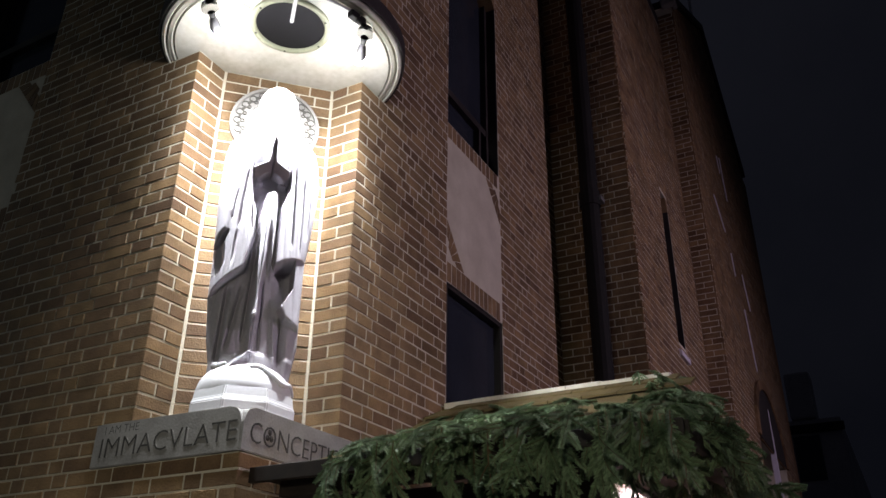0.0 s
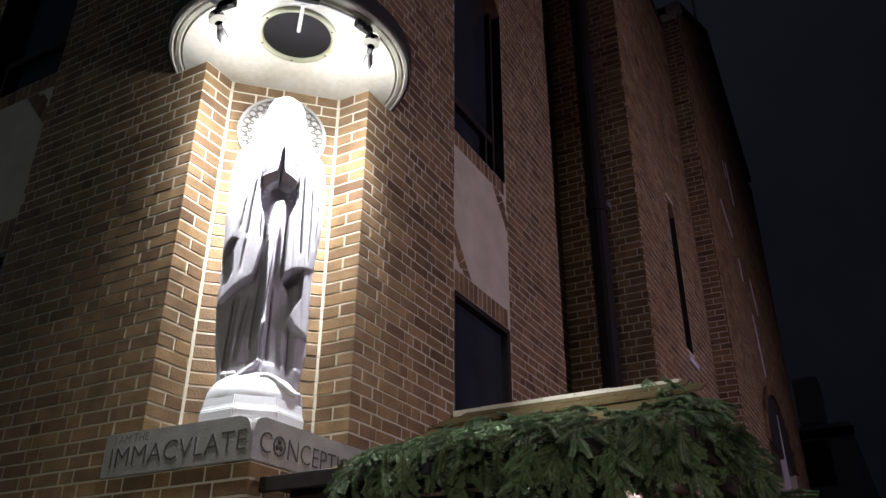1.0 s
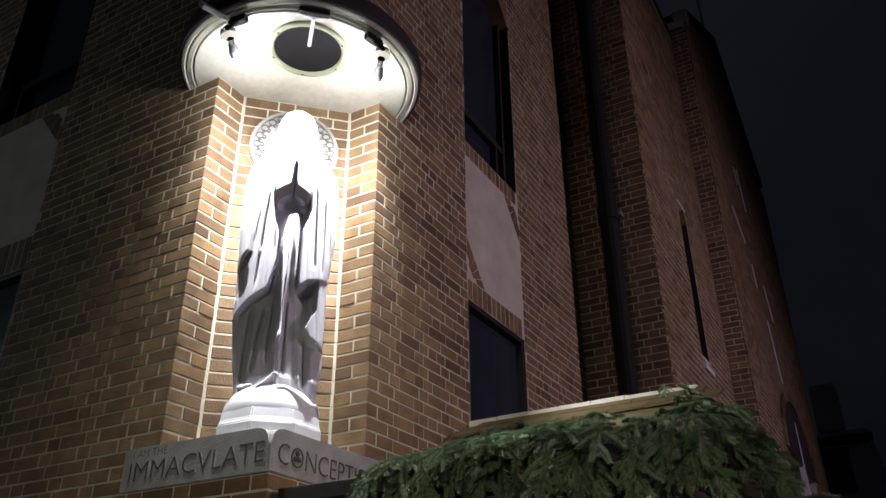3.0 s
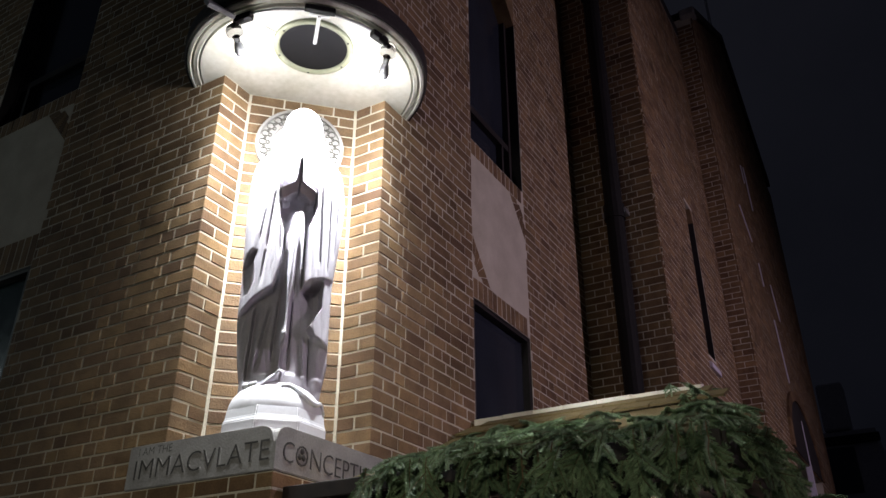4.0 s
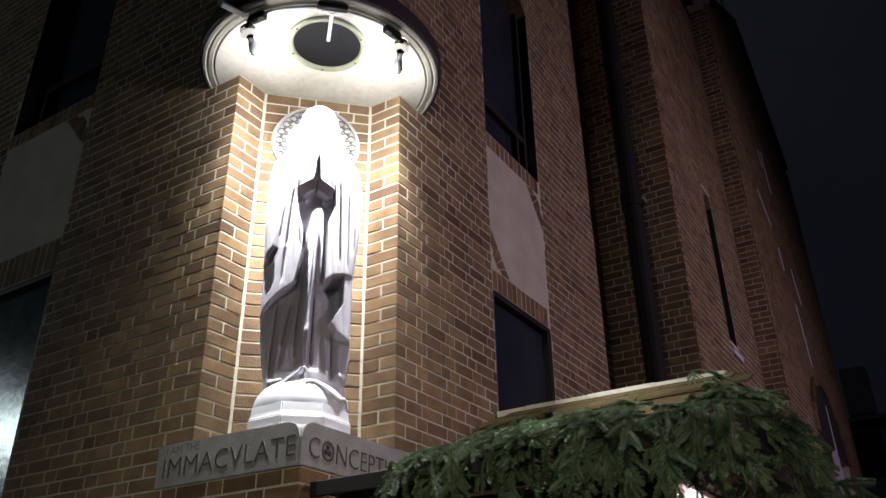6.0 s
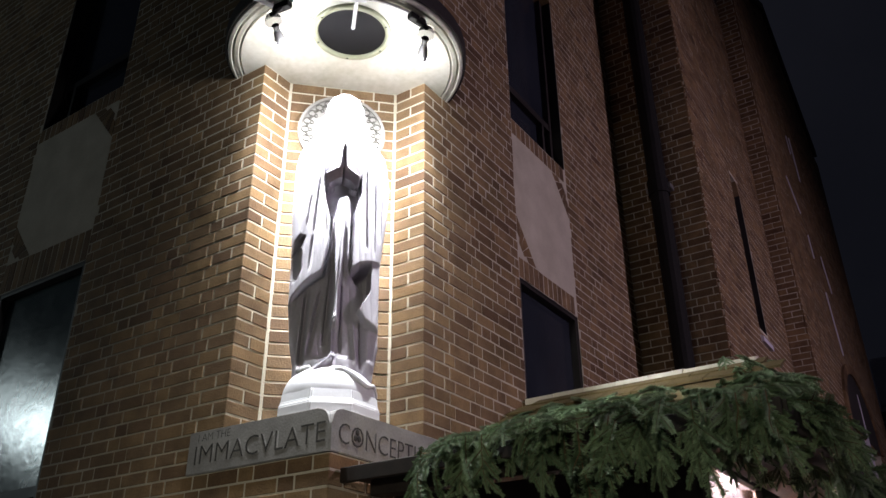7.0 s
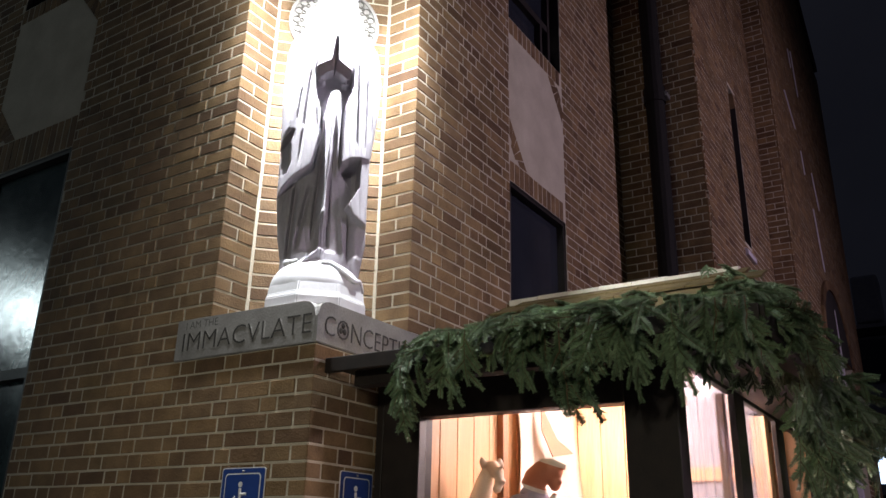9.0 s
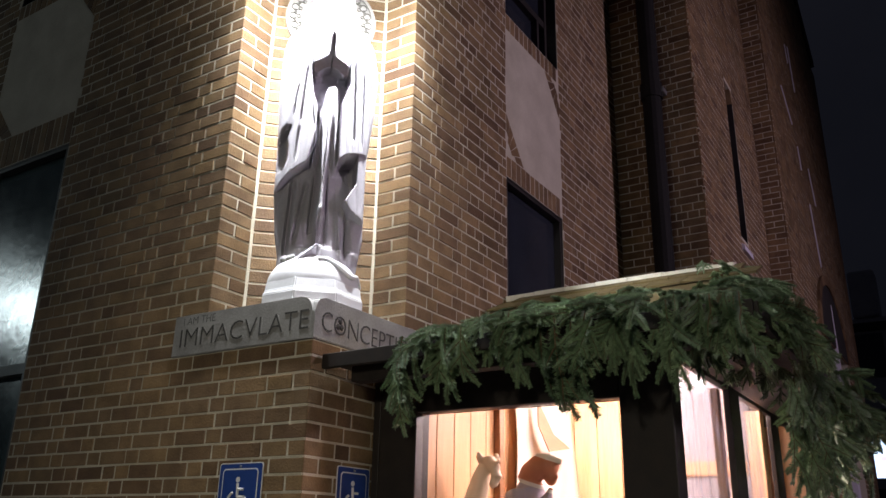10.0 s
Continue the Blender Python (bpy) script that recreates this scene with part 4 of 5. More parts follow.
    relief += (0.010 * step(oval - 1, 0.12) * step(1.47 - h, 0.03) - 0.012 * step(1 - oval, 0.2)) * step(h - 1.21, 0.05)
    relief += 0.012 * np.exp(-((x / 0.011) ** 2 + ((h - 1.335) / 0.026) ** 2))
    relief += 0.005 * ridge(7 * np.arctan2(x, h - 0.85), 0.8) * step(h - 1.03, 0.05) * step(1.25 - h, 0.06)
    depth = depth + relief * face
    # cuffs and joined palms stand clear of the breast and lean outwards as they rise
    for s in (-1, 1):
        cuff = within([(0, .915), (s * .030, .902), (s * .060, .876), (s * .082, .884), (s * .088, .938), (s * .050, .962), (0, .992)], 0.004)
        depth = np.maximum(depth, cuff * (0.142 + 0.28 * (h - .88)))
        roll = within([(s * .030, .880), (s * .045, .862), (s * .068, .858), (s * .080, .872), (s * .060, .886)], 0.004)
        depth = np.maximum(depth, roll * 0.122)
    palms = within([(-.026, .965), (-.018, 1.01), (-.016, 1.065), (-.005, 1.106), (.005, 1.106), (.016, 1.065), (.018, 1.01), (.026, .965)], 0.004)
    depth = np.maximum(depth, palms * (0.172 + 0.26 * (h - .97)) - 0.010 * np.exp(-(x / 0.0035) ** 2) * palms)
    bm = bmesh.new()
    rings = [[bm.verts.new((float(x[j, i]), 0.01 - float(depth[j, i]), Z + float(h[j, i]))) for i in range(cols)] for j in range(rws + 1)]
    for p, q in zip(rings, rings[1:]):
        for i in range(cols):
            bm.faces.new((p[i], p[(i + 1) % cols], q[(i + 1) % cols], q[i]))
    bm.faces.new(list(reversed(rings[0])))
    bm.faces.new(rings[-1])
    bmesh.ops.recalc_face_normals(bm, faces=bm.faces[:])
    ob = smooth(link("statue", bm, STATUE))
    ob.matrix_world = SM
    return tagged(ob, "white painted statue of a veiled figure with joined palms", "statue")


statue()
# carved round halo on the back of the niche
HALO = mat("weathered_pale_plaster", (0.22, 0.215, 0.20), (0.32, 0.31, 0.295), 0.8, 60, 8, 0.2)
halo = tagged(empty("halo_ornament"), "round pale openwork halo relief fixed to the niche's back wall", "ornament")
HC = Vector(FBK.p(BACK / 2, 0.012, 4.255))
HM = Matrix.Translation(HC) @ Matrix.Rotation(radians(45), 4, "Z") @ Matrix.Rotation(radians(90), 4, "X")
bm = bmesh.new()
lathe(bm, [(0.0, 0.0), (0.225, 0.0), (0.225, -0.016)], (0, 0), 64)
bmesh.ops.transform(bm, matrix=HM, verts=bm.verts[:])
part("disc", bm, HALO, halo)
bm = bmesh.new()
lathe(bm, [(0.222, -0.016), (0.224, 0.012), (0.240, 0.012), (0.242, -0.016)], (0, 0), 64)
lathe(bm, [(0.150, 0.0), (0.152, 0.008), (0.160, 0.008), (0.162, 0.0)], (0, 0), 64)
bmesh.ops.transform(bm, matrix=HM, verts=bm.verts[:])
part("rim", bm, HALO, halo)
for k in range(22):
    a = 2 * math.pi * k / 22
    bm = bmesh.new()
    cx, cy = 0.192 * math.cos(a), 0.192 * math.sin(a)
    for (dx, dr, rr) in ((0.0, 0.008, 0.021), (0.0, -0.018, 0.011), (0.02, 0.0, 0.008), (-0.02, 0.0, 0.008)):
        x = cx + dr * math.cos(a) - dx * math.sin(a)
        y = cy + dr * math.sin(a) + dx * math.cos(a)
        lathe(bm, [(rr - 0.004, 0.001), (rr - 0.003, 0.007), (rr, 0.007), (rr + 0.001, 0.001)], (x, y), 12)
    bmesh.ops.transform(bm, matrix=HM, verts=bm.verts[:])
    part("scroll", bm, mat("grey_scroll", (0.08, 0.076, 0.07), (0.14, 0.135, 0.12), 0.7, 60, 8, 0.1) if k == 0 else bpy.data.materials["grey_scroll"], halo)


# ---- parking signs ----
def sign(f, u, z, w, h, mirror):
    th = tagged(empty("parking_sign"), "blue enamel accessible parking sign with white border on brick", "sign", "accessible parking signs")
    o = 0.006

    def poly(nm, pts, out, material, thick=0.003, up=None):
        bm = bmesh.new()
        prism(bm, [f.p(u + (x if not mirror else -x), out, z + y) for x, y in pts], f.n * -thick)
        return part(nm, bm, material, up or th)

    def rounded(x0, x1, y0, y1, r):
        return [(cx + r * math.cos(a), cy + r * math.sin(a)) for cx, cy, s in ((x1 - r, y1 - r, 0), (x0 + r, y1 - r, 1), (x0 + r, y0 + r, 2), (x1 - r, y0 + r, 3)) for a in [(s + t / 4) * math.pi / 2 for t in range(5)]]
    poly("edge", rounded(0, w, -h, 0, 0.012), o, WHITE)
    plate = poly("plate", rounded(0.004, w - 0.004, -h + 0.004, -0.004, 0.010), o + 0.001, BLUE)
    poly("border", rounded(0.022, w - 0.022, -h + 0.022, -0.022, 0.016), o + 0.002, WHITE, up=plate)
    poly("field", rounded(0.027, w - 0.027, -h + 0.027, -0.027, 0.013), o + 0.003, BLUE, up=plate)
    cx, cy = w / 2 - 0.008, -0.065
    poly("symbol_head", [(cx + 0.011 * math.cos(a * 0.5236), cy + 0.011 * math.sin(a * 0.5236)) for a in range(12)], o + 0.005, WHITE, up=plate)
    bm = bmesh.new()
    flip = -1 if mirror else 1
    pt = lambda x, y: f.p(u + flip * x, o + 0.003, z + y)
    for run, rad in (([(cx, cy - 0.014), (cx + 0.004, cy - 0.065), (cx + 0.042, cy - 0.066), (cx + 0.060, cy - 0.110), (cx + 0.074, cy - 0.106)], 0.0062),
                     ([(cx + 0.002, cy - 0.036), (cx + 0.036, cy - 0.036)], 0.0052),
                     ([(cx - 0.004 + 0.045 * math.cos(a), cy - 0.088 + 0.045 * math.sin(a)) for a in [radians(d) for d in range(115, 345, 15)]], 0.0055)):
        for p, q in zip(run, run[1:]):
            tube(bm, [pt(*p), pt(*q)], rad, 8)
    part("symbol", bm, WHITE, plate)
    for yy in (-0.014, -h + 0.014):
        bm = bmesh.new()
        ball(bm, pt(w / 2, yy), (0.005, 0.005, 0.005), 8)
        part("bolt", bm, STEEL, th)


sign(FAT, -0.436, 1.900, 0.238, 0.31, False)
sign(FB, 0.195, 1.898, 0.210, 0.31, False)

# ---- crib hut beside the long wall ----
HX0, HX1, HY0, HY1 = 0.055, 1.295, 0.40, 3.10
EZ, RZ, RY, RX = 2.31, 2.955, 1.66, 1.30
hut = tagged(empty("crib_hut"), "dark wooden crib hut with glazed sides, lit inside", "hut")
boxed("post", (HX0, 0.235, HY0, HY0 + 0.10, 0.14, 2.30), DARKWOOD, hut)
boxed("post", (1.105, HX1, HY0, HY0 + 0.10, 0.14, 2.30), DARKWOOD, hut)
boxed("lintel", (0.235, 1.105, HY0 + 0.004, HY0 + 0.09, 2.118, 2.30), DARKWOOD, hut)
boxed("sill_board", (0.235, 1.105, HY0 + 0.004, HY0 + 0.09, 1.02, 1.10), DARKWOOD, hut)
boxed("apron", (0.235, 1.105, HY0 + 0.015, HY0 + 0.06, 0.14, 1.02), DARKWOOD, hut)
boxed("post", (HX1 - 0.03, HX1, 1.22, 1.39, 0.14, 2.30), DARKWOOD, hut)
boxed("post", (HX1 - 0.03, HX1 - 0.005, 2.07, 2.24, 0.14, 2.30), DARKWOOD, hut)
boxed("post", (HX1 - 0.03, HX1, 2.99, HY1, 0.14, 2.30), DARKWOOD, hut)
boxed("lintel", (HX1 - 0.034, HX1 - 0.004, HY0 + 0.10, HY1, 2.262, 2.32), DARKWOOD, hut)
boxed("apron", (HX1 - 0.07, HX1 - 0.015, HY0 + 0.10, HY1, 0.14, 1.05), DARKWOOD, hut)
for px0, px1, py0, py1 in ((HX1 - 0.090, HX1 - 0.018, 1.87, 1.95), (HX1 - 0.075, HX1 - 0.040, 1.17, 1.215)):
    boxed("inner_post", (px0, px1, py0, py1, 1.05, 2.262), PINE, hut, "pale pine post lit from inside")
boxed("side_board", (0.012, HX0 - 0.006, 0.405, 0.44, 0.14, 2.26), DARKWOOD, hut)
boxed("deck", (HX0, HX1 - 0.1, HY0 + 0.1, HY1, 0.98, 1.02), PINE, hut)
YBK = 2.36
def roof_z(y):
    """Bell-cast slope: flat at the eave, steeper towards the ridge."""
    t = max(0.0, min(1.0, (y - 0.07) / (RY - 0.07)))
    return EZ + (RZ - EZ) * (0.62 * t + 0.38 * t * t)


def under_roof(y):
    return roof_z(y if y < RY else 2 * RY - y) - 0.06


yy = HY0 + 0.10
while yy < YBK - 0.02:
    boxed("wall_board", (HX0 + 0.002, HX0 + 0.022, yy, min(yy + 0.148, YBK), 1.02, min(under_roof(yy), under_roof(min(yy + 0.148, YBK)))), PINE, hut, bevel=0.004)
    yy += 0.152
boxed("inner_post", (HX0 + 0.022, HX0 + 0.06, 1.335, 1.385, 1.02, 2.70), wood_mat("red_brown_post", (0.16, 0.07, 0.03), (0.26, 0.12, 0.05)), hut, "red-brown upright post")
xx = HX0 + 0.024
while xx < 0.60:
    boxed("wall_board", (xx, xx + 0.145, YBK, YBK + 0.02, 1.02, 2.52), PINE, hut, bevel=0.004)
    xx += 0.149
# back panels are added; their grey stands for haze and reflection behind the glass
boxed("back_panel", (xx + 0.002, 1.09, YBK + 0.002, YBK + 0.02, 2.072, 2.52), LILAC, hut, "grey upper back panel standing for haze on the glass")
boxed("back_rail", (xx + 0.002, 1.09, YBK - 0.02, YBK + 0.02, 1.995, 2.070), PINE, hut)
boxed("back_panel", (xx + 0.002, 1.09, YBK + 0.002, YBK + 0.02, 1.02, 1.993), LILAC, hut, "grey lower back panel")
xb = HX0 + 0.03
while xb < HX1 - 0.1:
    boxed("wall_board", (xb, min(xb + 0.145, HX1 - 0.036), HY1 - 0.06, HY1 - 0.04, 1.02, 2.36), PINE, hut)
    xb += 0.149
pane = boxed("front_pane", (0.237, 1.103, HY0 + 0.045, HY0 + 0.051, 1.10, 2.117), CLEAR, hut, bevel=0)
pane.visible_shadow = False
for y0, y1 in ((HY0 + 0.102, 1.218), (1.392, 1.866)):
    pane = boxed("side_pane", (HX1 - 0.035, HX1 - 0.029, y0, y1, 1.052, 2.26), HAZY, hut, bevel=0)
    pane.visible_shadow = False


EX1 = 1.66
# front and back slopes as boards with a little curve, then the hip end
for side in (0, 1):
    bm = bmesh.new()
    rows = []
    for k in range(9):
        t = k / 8
        y = 0.07 + (RY - 0.07) * t
        z = roof_z(y)
        x1 = EX1 + (RX - EX1) * t
        y = y if side == 0 else 2 * RY - y
        rows.append([(0.012, y, z), (x1, y, z)])
    top = [[bm.verts.new(p) for p in r] for r in rows]
    low = [[bm.verts.new((p[0], p[1], p[2] - 0.035)) for p in r] for r in rows]
    for k in range(8):
        bm.faces.new((top[k][0], top[k][1], top[k + 1][1], top[k + 1][0]))
        bm.faces.new((low[k][1], low[k][0], low[k + 1][0], low[k + 1][1]))
        bm.faces.new((top[k + 1][0], low[k + 1][0], low[k][0], top[k][0]))
    bm.faces.new((top[0][1], top[0][0], low[0][0], low[0][1]))
    bmesh.ops.recalc_face_normals(bm, faces=bm.faces[:])
    slope = part("roof_slope", bm, SHINGLE, hut)
    front_slope = slope if side == 0 else front_slope
bm = bmesh.new()
rows = []
for k in range(9):
    t = k / 8
    y = 0.07 + (RY - 0.07) * t
    rows.append([(EX1 + (RX - EX1) * t, y, roof_z(y)), (EX1 + (RX - EX1) * t, 2 * RY - y, roof_z(y))])
top = [[bm.verts.new(p) for p in r] for r in rows]
for k in range(8):
    bm.faces.new((top[k][0], top[k][1], top[k + 1][1], top[k + 1][0]))
bmesh.ops.remove_doubles(bm, verts=bm.verts[:], dist=0.0005)
geom = bmesh.ops.extrude_face_region(bm, geom=bm.faces[:])["geom"]
for v in geom:
    if isinstance(v, bmesh.types.BMVert):
        v.co.z -= 0.03
bmesh.ops.recalc_face_normals(bm, faces=bm.faces[:])
part("roof_hip", bm, SHINGLE, hut)
# shingles of the upper courses and the ridge caps
rs = random.Random(3)
for rowk, (ya, yb) in enumerate(((1.36, 1.52), (1.50, 1.64))):
    x = 0.02 + 0.08 * rowk
    while x < RX + 0.05 - 0.1 * rowk:
        w = 0.172
        bm = bmesh.new()
        za, zb = roof_z(ya), roof_z(yb)
        prism(bm, [(x, ya, za + 0.022), (x + w, ya, za + 0.022), (x + w, yb, zb + 0.012), (x, yb, zb + 0.012)], (0, 0, -0.012))
        part("shingle", bm, SHINGLE, front_slope)
        x += w + 0.006
x = 0.012
while x < RX - 0.02:
    w = min(0.178, RX + 0.02 - x)
    bm = bmesh.new()
    dz = rs.uniform(-0.004, 0.004)
    prism(bm, [(x, RY - 0.055, RZ - 0.030 + dz), (x, RY - 0.062, RZ + 0.004 + dz), (x, RY, RZ + 0.022 + dz), (x, RY + 0.05, RZ - 0.005 + dz), (x, RY, RZ + 0.0 + dz)], (w, 0, 0))
    part("ridge_cap", bm, RIDGE, front_slope, "pale ridge cap")
    x += w + 0.005
# eave boards
boxed("eave_board", (0.016, EX1, 0.045, 0.068, EZ - 0.055, EZ + 0.004), DARKWOOD, hut)
boxed("eave_board", (EX1 - 0.012, EX1 + 0.012, 0.07, 2 * RY - 0.07, EZ - 0.06, EZ + 0.002), DARKWOOD, hut)
boxed("soffit_beam", (0.10, EX1 - 0.06, 0.13, 0.20, EZ - 0.10, EZ - 0.038), DARKWOOD, hut)
boxed("soffit_board", (0.03, EX1 - 0.03, 0.07, HY0 + 0.02, EZ - 0.036, EZ - 0.022), DARKWOOD, hut)
boxed("soffit_board", (HX1, EX1 - 0.02, HY0 + 0.03, HY1, EZ - 0.036, EZ - 0.022), DARKWOOD, hut)
for bx, by, bz in ((0.45, 1.72, 2.50), (0.98, 1.40, 2.41)):
    bulb = tagged(empty("crib_lamp"), "small bare warm bulb under the crib hut's ceiling, lit", "bulb", "bulbs in the crib hut")
    bm = bmesh.new()
    ball(bm, (bx, by, bz), (0.022, 0.022, 0.028), 16)
    smooth(part("bulb", bm, BULB, bulb))
    part("socket", tube(bmesh.new(), [(bx, by, under_roof(by)), (bx, by, bz + 0.10), (bx, by, bz + 0.095), (bx, by, bz + 0.024)], [0.004, 0.004, 0.017, 0.017], 12), WHITE, bulb)


def carved(name, bm, material, label):
    bmesh.ops.recalc_face_normals(bm, faces=bm.faces[:])
    ob = link(name, bm, material)
    re = ob.modifiers.new("carved", "REMESH")
    re.mode, re.voxel_size, re.use_smooth_shade = "VOXEL", 0.006, True
    return tagged(ob, label, "statue")


def ox():
    bm = bmesh.new()
    tube(bm, [(0.15, 0.98, 1.02), (0.160, 0.975, 1.50), (0.180, 0.96, 1.72), (0.208, 0.945, 1.83), (0.238, 0.935, 1.905), (0.258, 0.93, 1.950)], [0.15, 0.105, 0.064, 0.050, 0.040, 0.030], 20)
    tube(bm, [(0.246, 0.932, 1.972), (0.280, 0.928, 1.965), (0.312, 0.922, 1.935), (0.326, 0.918, 1.900), (0.312, 0.914, 1.868), (0.298, 0.912, 1.856)], [0.020, 0.032, 0.030, 0.027, 0.022, 0.012], 16)
    for ex, dy in ((0.240, -0.018), (0.294, 0.030)):
        tube(bm, [(ex + 0.008, 0.93 + dy, 1.968), (ex, 0.93 + dy * 1.3, 1.990), (ex - 0.002, 0.93 + dy * 1.5, 2.008)], [0.018, 0.016, 0.006], 10)
    tube(bm, [(0.300, 0.91, 1.955), (0.330, 0.905, 1.955), (0.352, 0.90, 1.966)], [0.012, 0.009, 0.004], 8)
    return carved("ox_statue", bm, PLASTER, "cream plaster ox statue raising its head inside the crib hut")


def painted_robe():
    """Plaster painted in zones across a tilted axis: lilac robe, white collar, rust hood, white band."""
    m = mat("painted_plaster_robe", (0.4, 0.4, 0.4), (0.5, 0.5, 0.5), 0.5, 40, 6, 0.15)
    n, l = m.node_tree.nodes, m.node_tree.links
    geo = [k for k in n if k.type == "NEW_GEOMETRY"][0]
    dot, span, ramp = n.new("ShaderNodeVectorMath"), n.new("ShaderNodeMapRange"), n.new("ShaderNodeValToRGB")
    dot.operation = "DOT_PRODUCT"
    dot.inputs[1].default_value = (0.31, 0.0, 0.95)
    span.inputs["From Min"].default_value, span.inputs["From Max"].default_value = 1.80, 2.10
    ramp.color_ramp.interpolation = "CONSTANT"
    e = ramp.color_ramp.elements
    e[0].position, e[0].color = 0.0, (0.36, 0.31, 0.37, 1)
    e[1].position, e[1].color = 0.385, (0.66, 0.62, 0.58, 1)
    for at, col in ((0.435, (0.42, 0.15, 0.08, 1)), (0.805, (0.70, 0.64, 0.56, 1))):
        k = e.new(at)
        k.color = col
    l.new(geo.outputs["Position"], dot.inputs[0])
    l.new(dot.outputs["Value"], span.inputs["Value"])
    l.new(span.outputs["Result"], ramp.inputs["Fac"])
    l.new(ramp.outputs["Color"], n["Principled BSDF"].inputs["Base Color"])
    return m


def kneeler():
    bm = bmesh.new()
    tube(bm, [(0.50, 0.98, 1.02), (0.50, 0.98, 1.45), (0.485, 0.97, 1.66), (0.475, 0.96, 1.79), (0.472, 0.955, 1.855), (0.482, 0.95, 1.89)], [0.20, 0.17, 0.115, 0.090, 0.064, 0.040], 22)
    tube(bm, [(0.440, 0.952, 1.875), (0.475, 0.95, 1.908), (0.520, 0.948, 1.936), (0.566, 0.946, 1.940), (0.606, 0.945, 1.940)], [0.034, 0.050, 0.054, 0.046, 0.024], 20)
    tube(bm, [(0.515, 0.935, 1.985), (0.570, 0.935, 1.974), (0.634, 0.938, 1.953)], [0.012, 0.020, 0.012], 12)
    ball(bm, (0.574, 0.950, 1.898), (0.030, 0.030, 0.042), 18)
    ball(bm, (0.604, 0.940, 1.892), (0.010, 0.009, 0.011), 8)
    tube(bm, [(0.43, 0.90, 1.82), (0.47, 0.85, 1.72), (0.545, 0.87, 1.75), (0.585, 0.90, 1.81), (0.592, 0.91, 1.845)], [0.050, 0.046, 0.036, 0.020, 0.010], 12)
    return carved("kneeling_statue", bm, painted_robe(), "kneeling plaster statue in lilac robe and rust hood inside the hut")


ox()
kneeler()
# white cloth hung on the boards behind the statues, one corner turned back
bm = bmesh.new()
grid = []
for j in range(13):
    t = j / 12
    r = []
    for k in range(13):
        s = k / 12
        z = 2.50 - 0.85 * t
        y0 = 1.47 + 0.03 * math.sin(t * 5)
        y = y0 + s * (2.30 - y0)
        r.append(bm.verts.new((0.10 + 0.02 * math.sin(s * 11 + t * 2) + 0.03 * t, y, z + 0.03 * s * t)))
    grid.append(r)
for j in range(12):
    for k in range(12):
        bm.faces.new((grid[j][k], grid[j][k + 1], grid[j + 1][k + 1], grid[j + 1][k]))
cl = smooth(link("hanging_cloth", bm, CLOTH))
cl.modifiers.new("thick", "SOLIDIFY").thickness = 0.006
tagged(cl, "white cloth hung on pine boards inside the crib hut", "cloth")
bm = bmesh.new()
prism(bm, [(0.175, 1.66, 2.36), (0.185, 1.64, 2.22), (0.200, 1.74, 2.09), (0.215, 1.98, 2.13), (0.200, 1.80, 2.19)], (-0.006, 0.002, 0.0))
part("turned_corner", bm, mat("brown_lining", (0.12, 0.055, 0.03), (0.20, 0.10, 0.055), 0.9, 50, 6, 0.2), cl, "brown lining of the turned-back corner")


# ---- fir garland on the hut roof ----
rg = random.Random(11)


def bough_mesh(seed):
    r = random.Random(seed)
    bm = bmesh.new()

    def spray(p0, d, length, droop, width):
        """A twig with needles set flat to both sides and a few on top."""
        pts = []
        p, v = Vector(p0), Vector(d).normalized()
        steps = int(length / 0.006)
        for i in range(steps):
            pts.append((p.copy(), v.copy()))
            v = (v + Vector((r.uniform(-.02, .02), r.uniform(-.02, .02), -droop))).normalized()
            p = p + v * 0.006
        tube(bm, [q[0] for q in pts[::4]] + [pts[-1][0]], [0.0028 * (1 - 0.6 * i / max(1, len(pts[::4]))) for i in range(len(pts[::4]) + 1)], 4)
        for i, (q, w) in enumerate(pts):
            t = i / steps
            L = width * (0.62 + 0.42 * math.sin(math.pi * min(1, t * 1.1 + 0.08))) * r.uniform(0.8, 1.15)
            side = w.cross(Vector((0, 0, 1)))
            if side.length < 0.1:
                side = Vector((1, 0, 0))
            side.normalize()
            up = side.cross(w)
            for ang in (0.0, 0.45, 2.7, 3.14, r.uniform(0.6, 1.3), r.uniform(1.8, 2.5), r.uniform(3.5, 5.9)):
                o = (side * math.cos(ang) + up * math.sin(ang)) * 0.9 + w * r.uniform(0.35, 0.7)
                o.normalize()
                tng = w * 0.0026
                a = bm.verts.new(q - tng)
                b = bm.verts.new(q + tng)
                c2 = bm.verts.new(q + o * L * 0.7 + tng * 0.9)
                c = bm.verts.new(q + o * L)
                f1 = bm.faces.new((a, b, c2, c))
                f1.material_index = 1
        return pts

    main = spray((0, 0, 0), (1, 0, 0.05), r.uniform(0.24, 0.34), 0.012, 0.023)
    n = r.randint(4, 6)
    for k in range(n):
        q, w = main[int(len(main) * (0.12 + 0.68 * k / n))]
        s = 1 if k % 2 else -1
        spray(q, w + Vector((0, s * r.uniform(0.6, 1.0), r.uniform(-0.1, 0.15))), r.uniform(0.09, 0.17) * (1 - 0.35 * k / n), 0.014, 0.021)
    me = bpy.data.meshes.new("bough")
    bm.to_mesh(me)
    bm.free()
    me.materials.append(TWIG)
    me.materials.append(NEEDLE)
    return me


BOUGHS = [bough_mesh(40 + k) for k in range(6)]
garland = tagged(empty("fir_garland"), "thick garland of fresh green fir boughs draped over the hut roof", "garland")


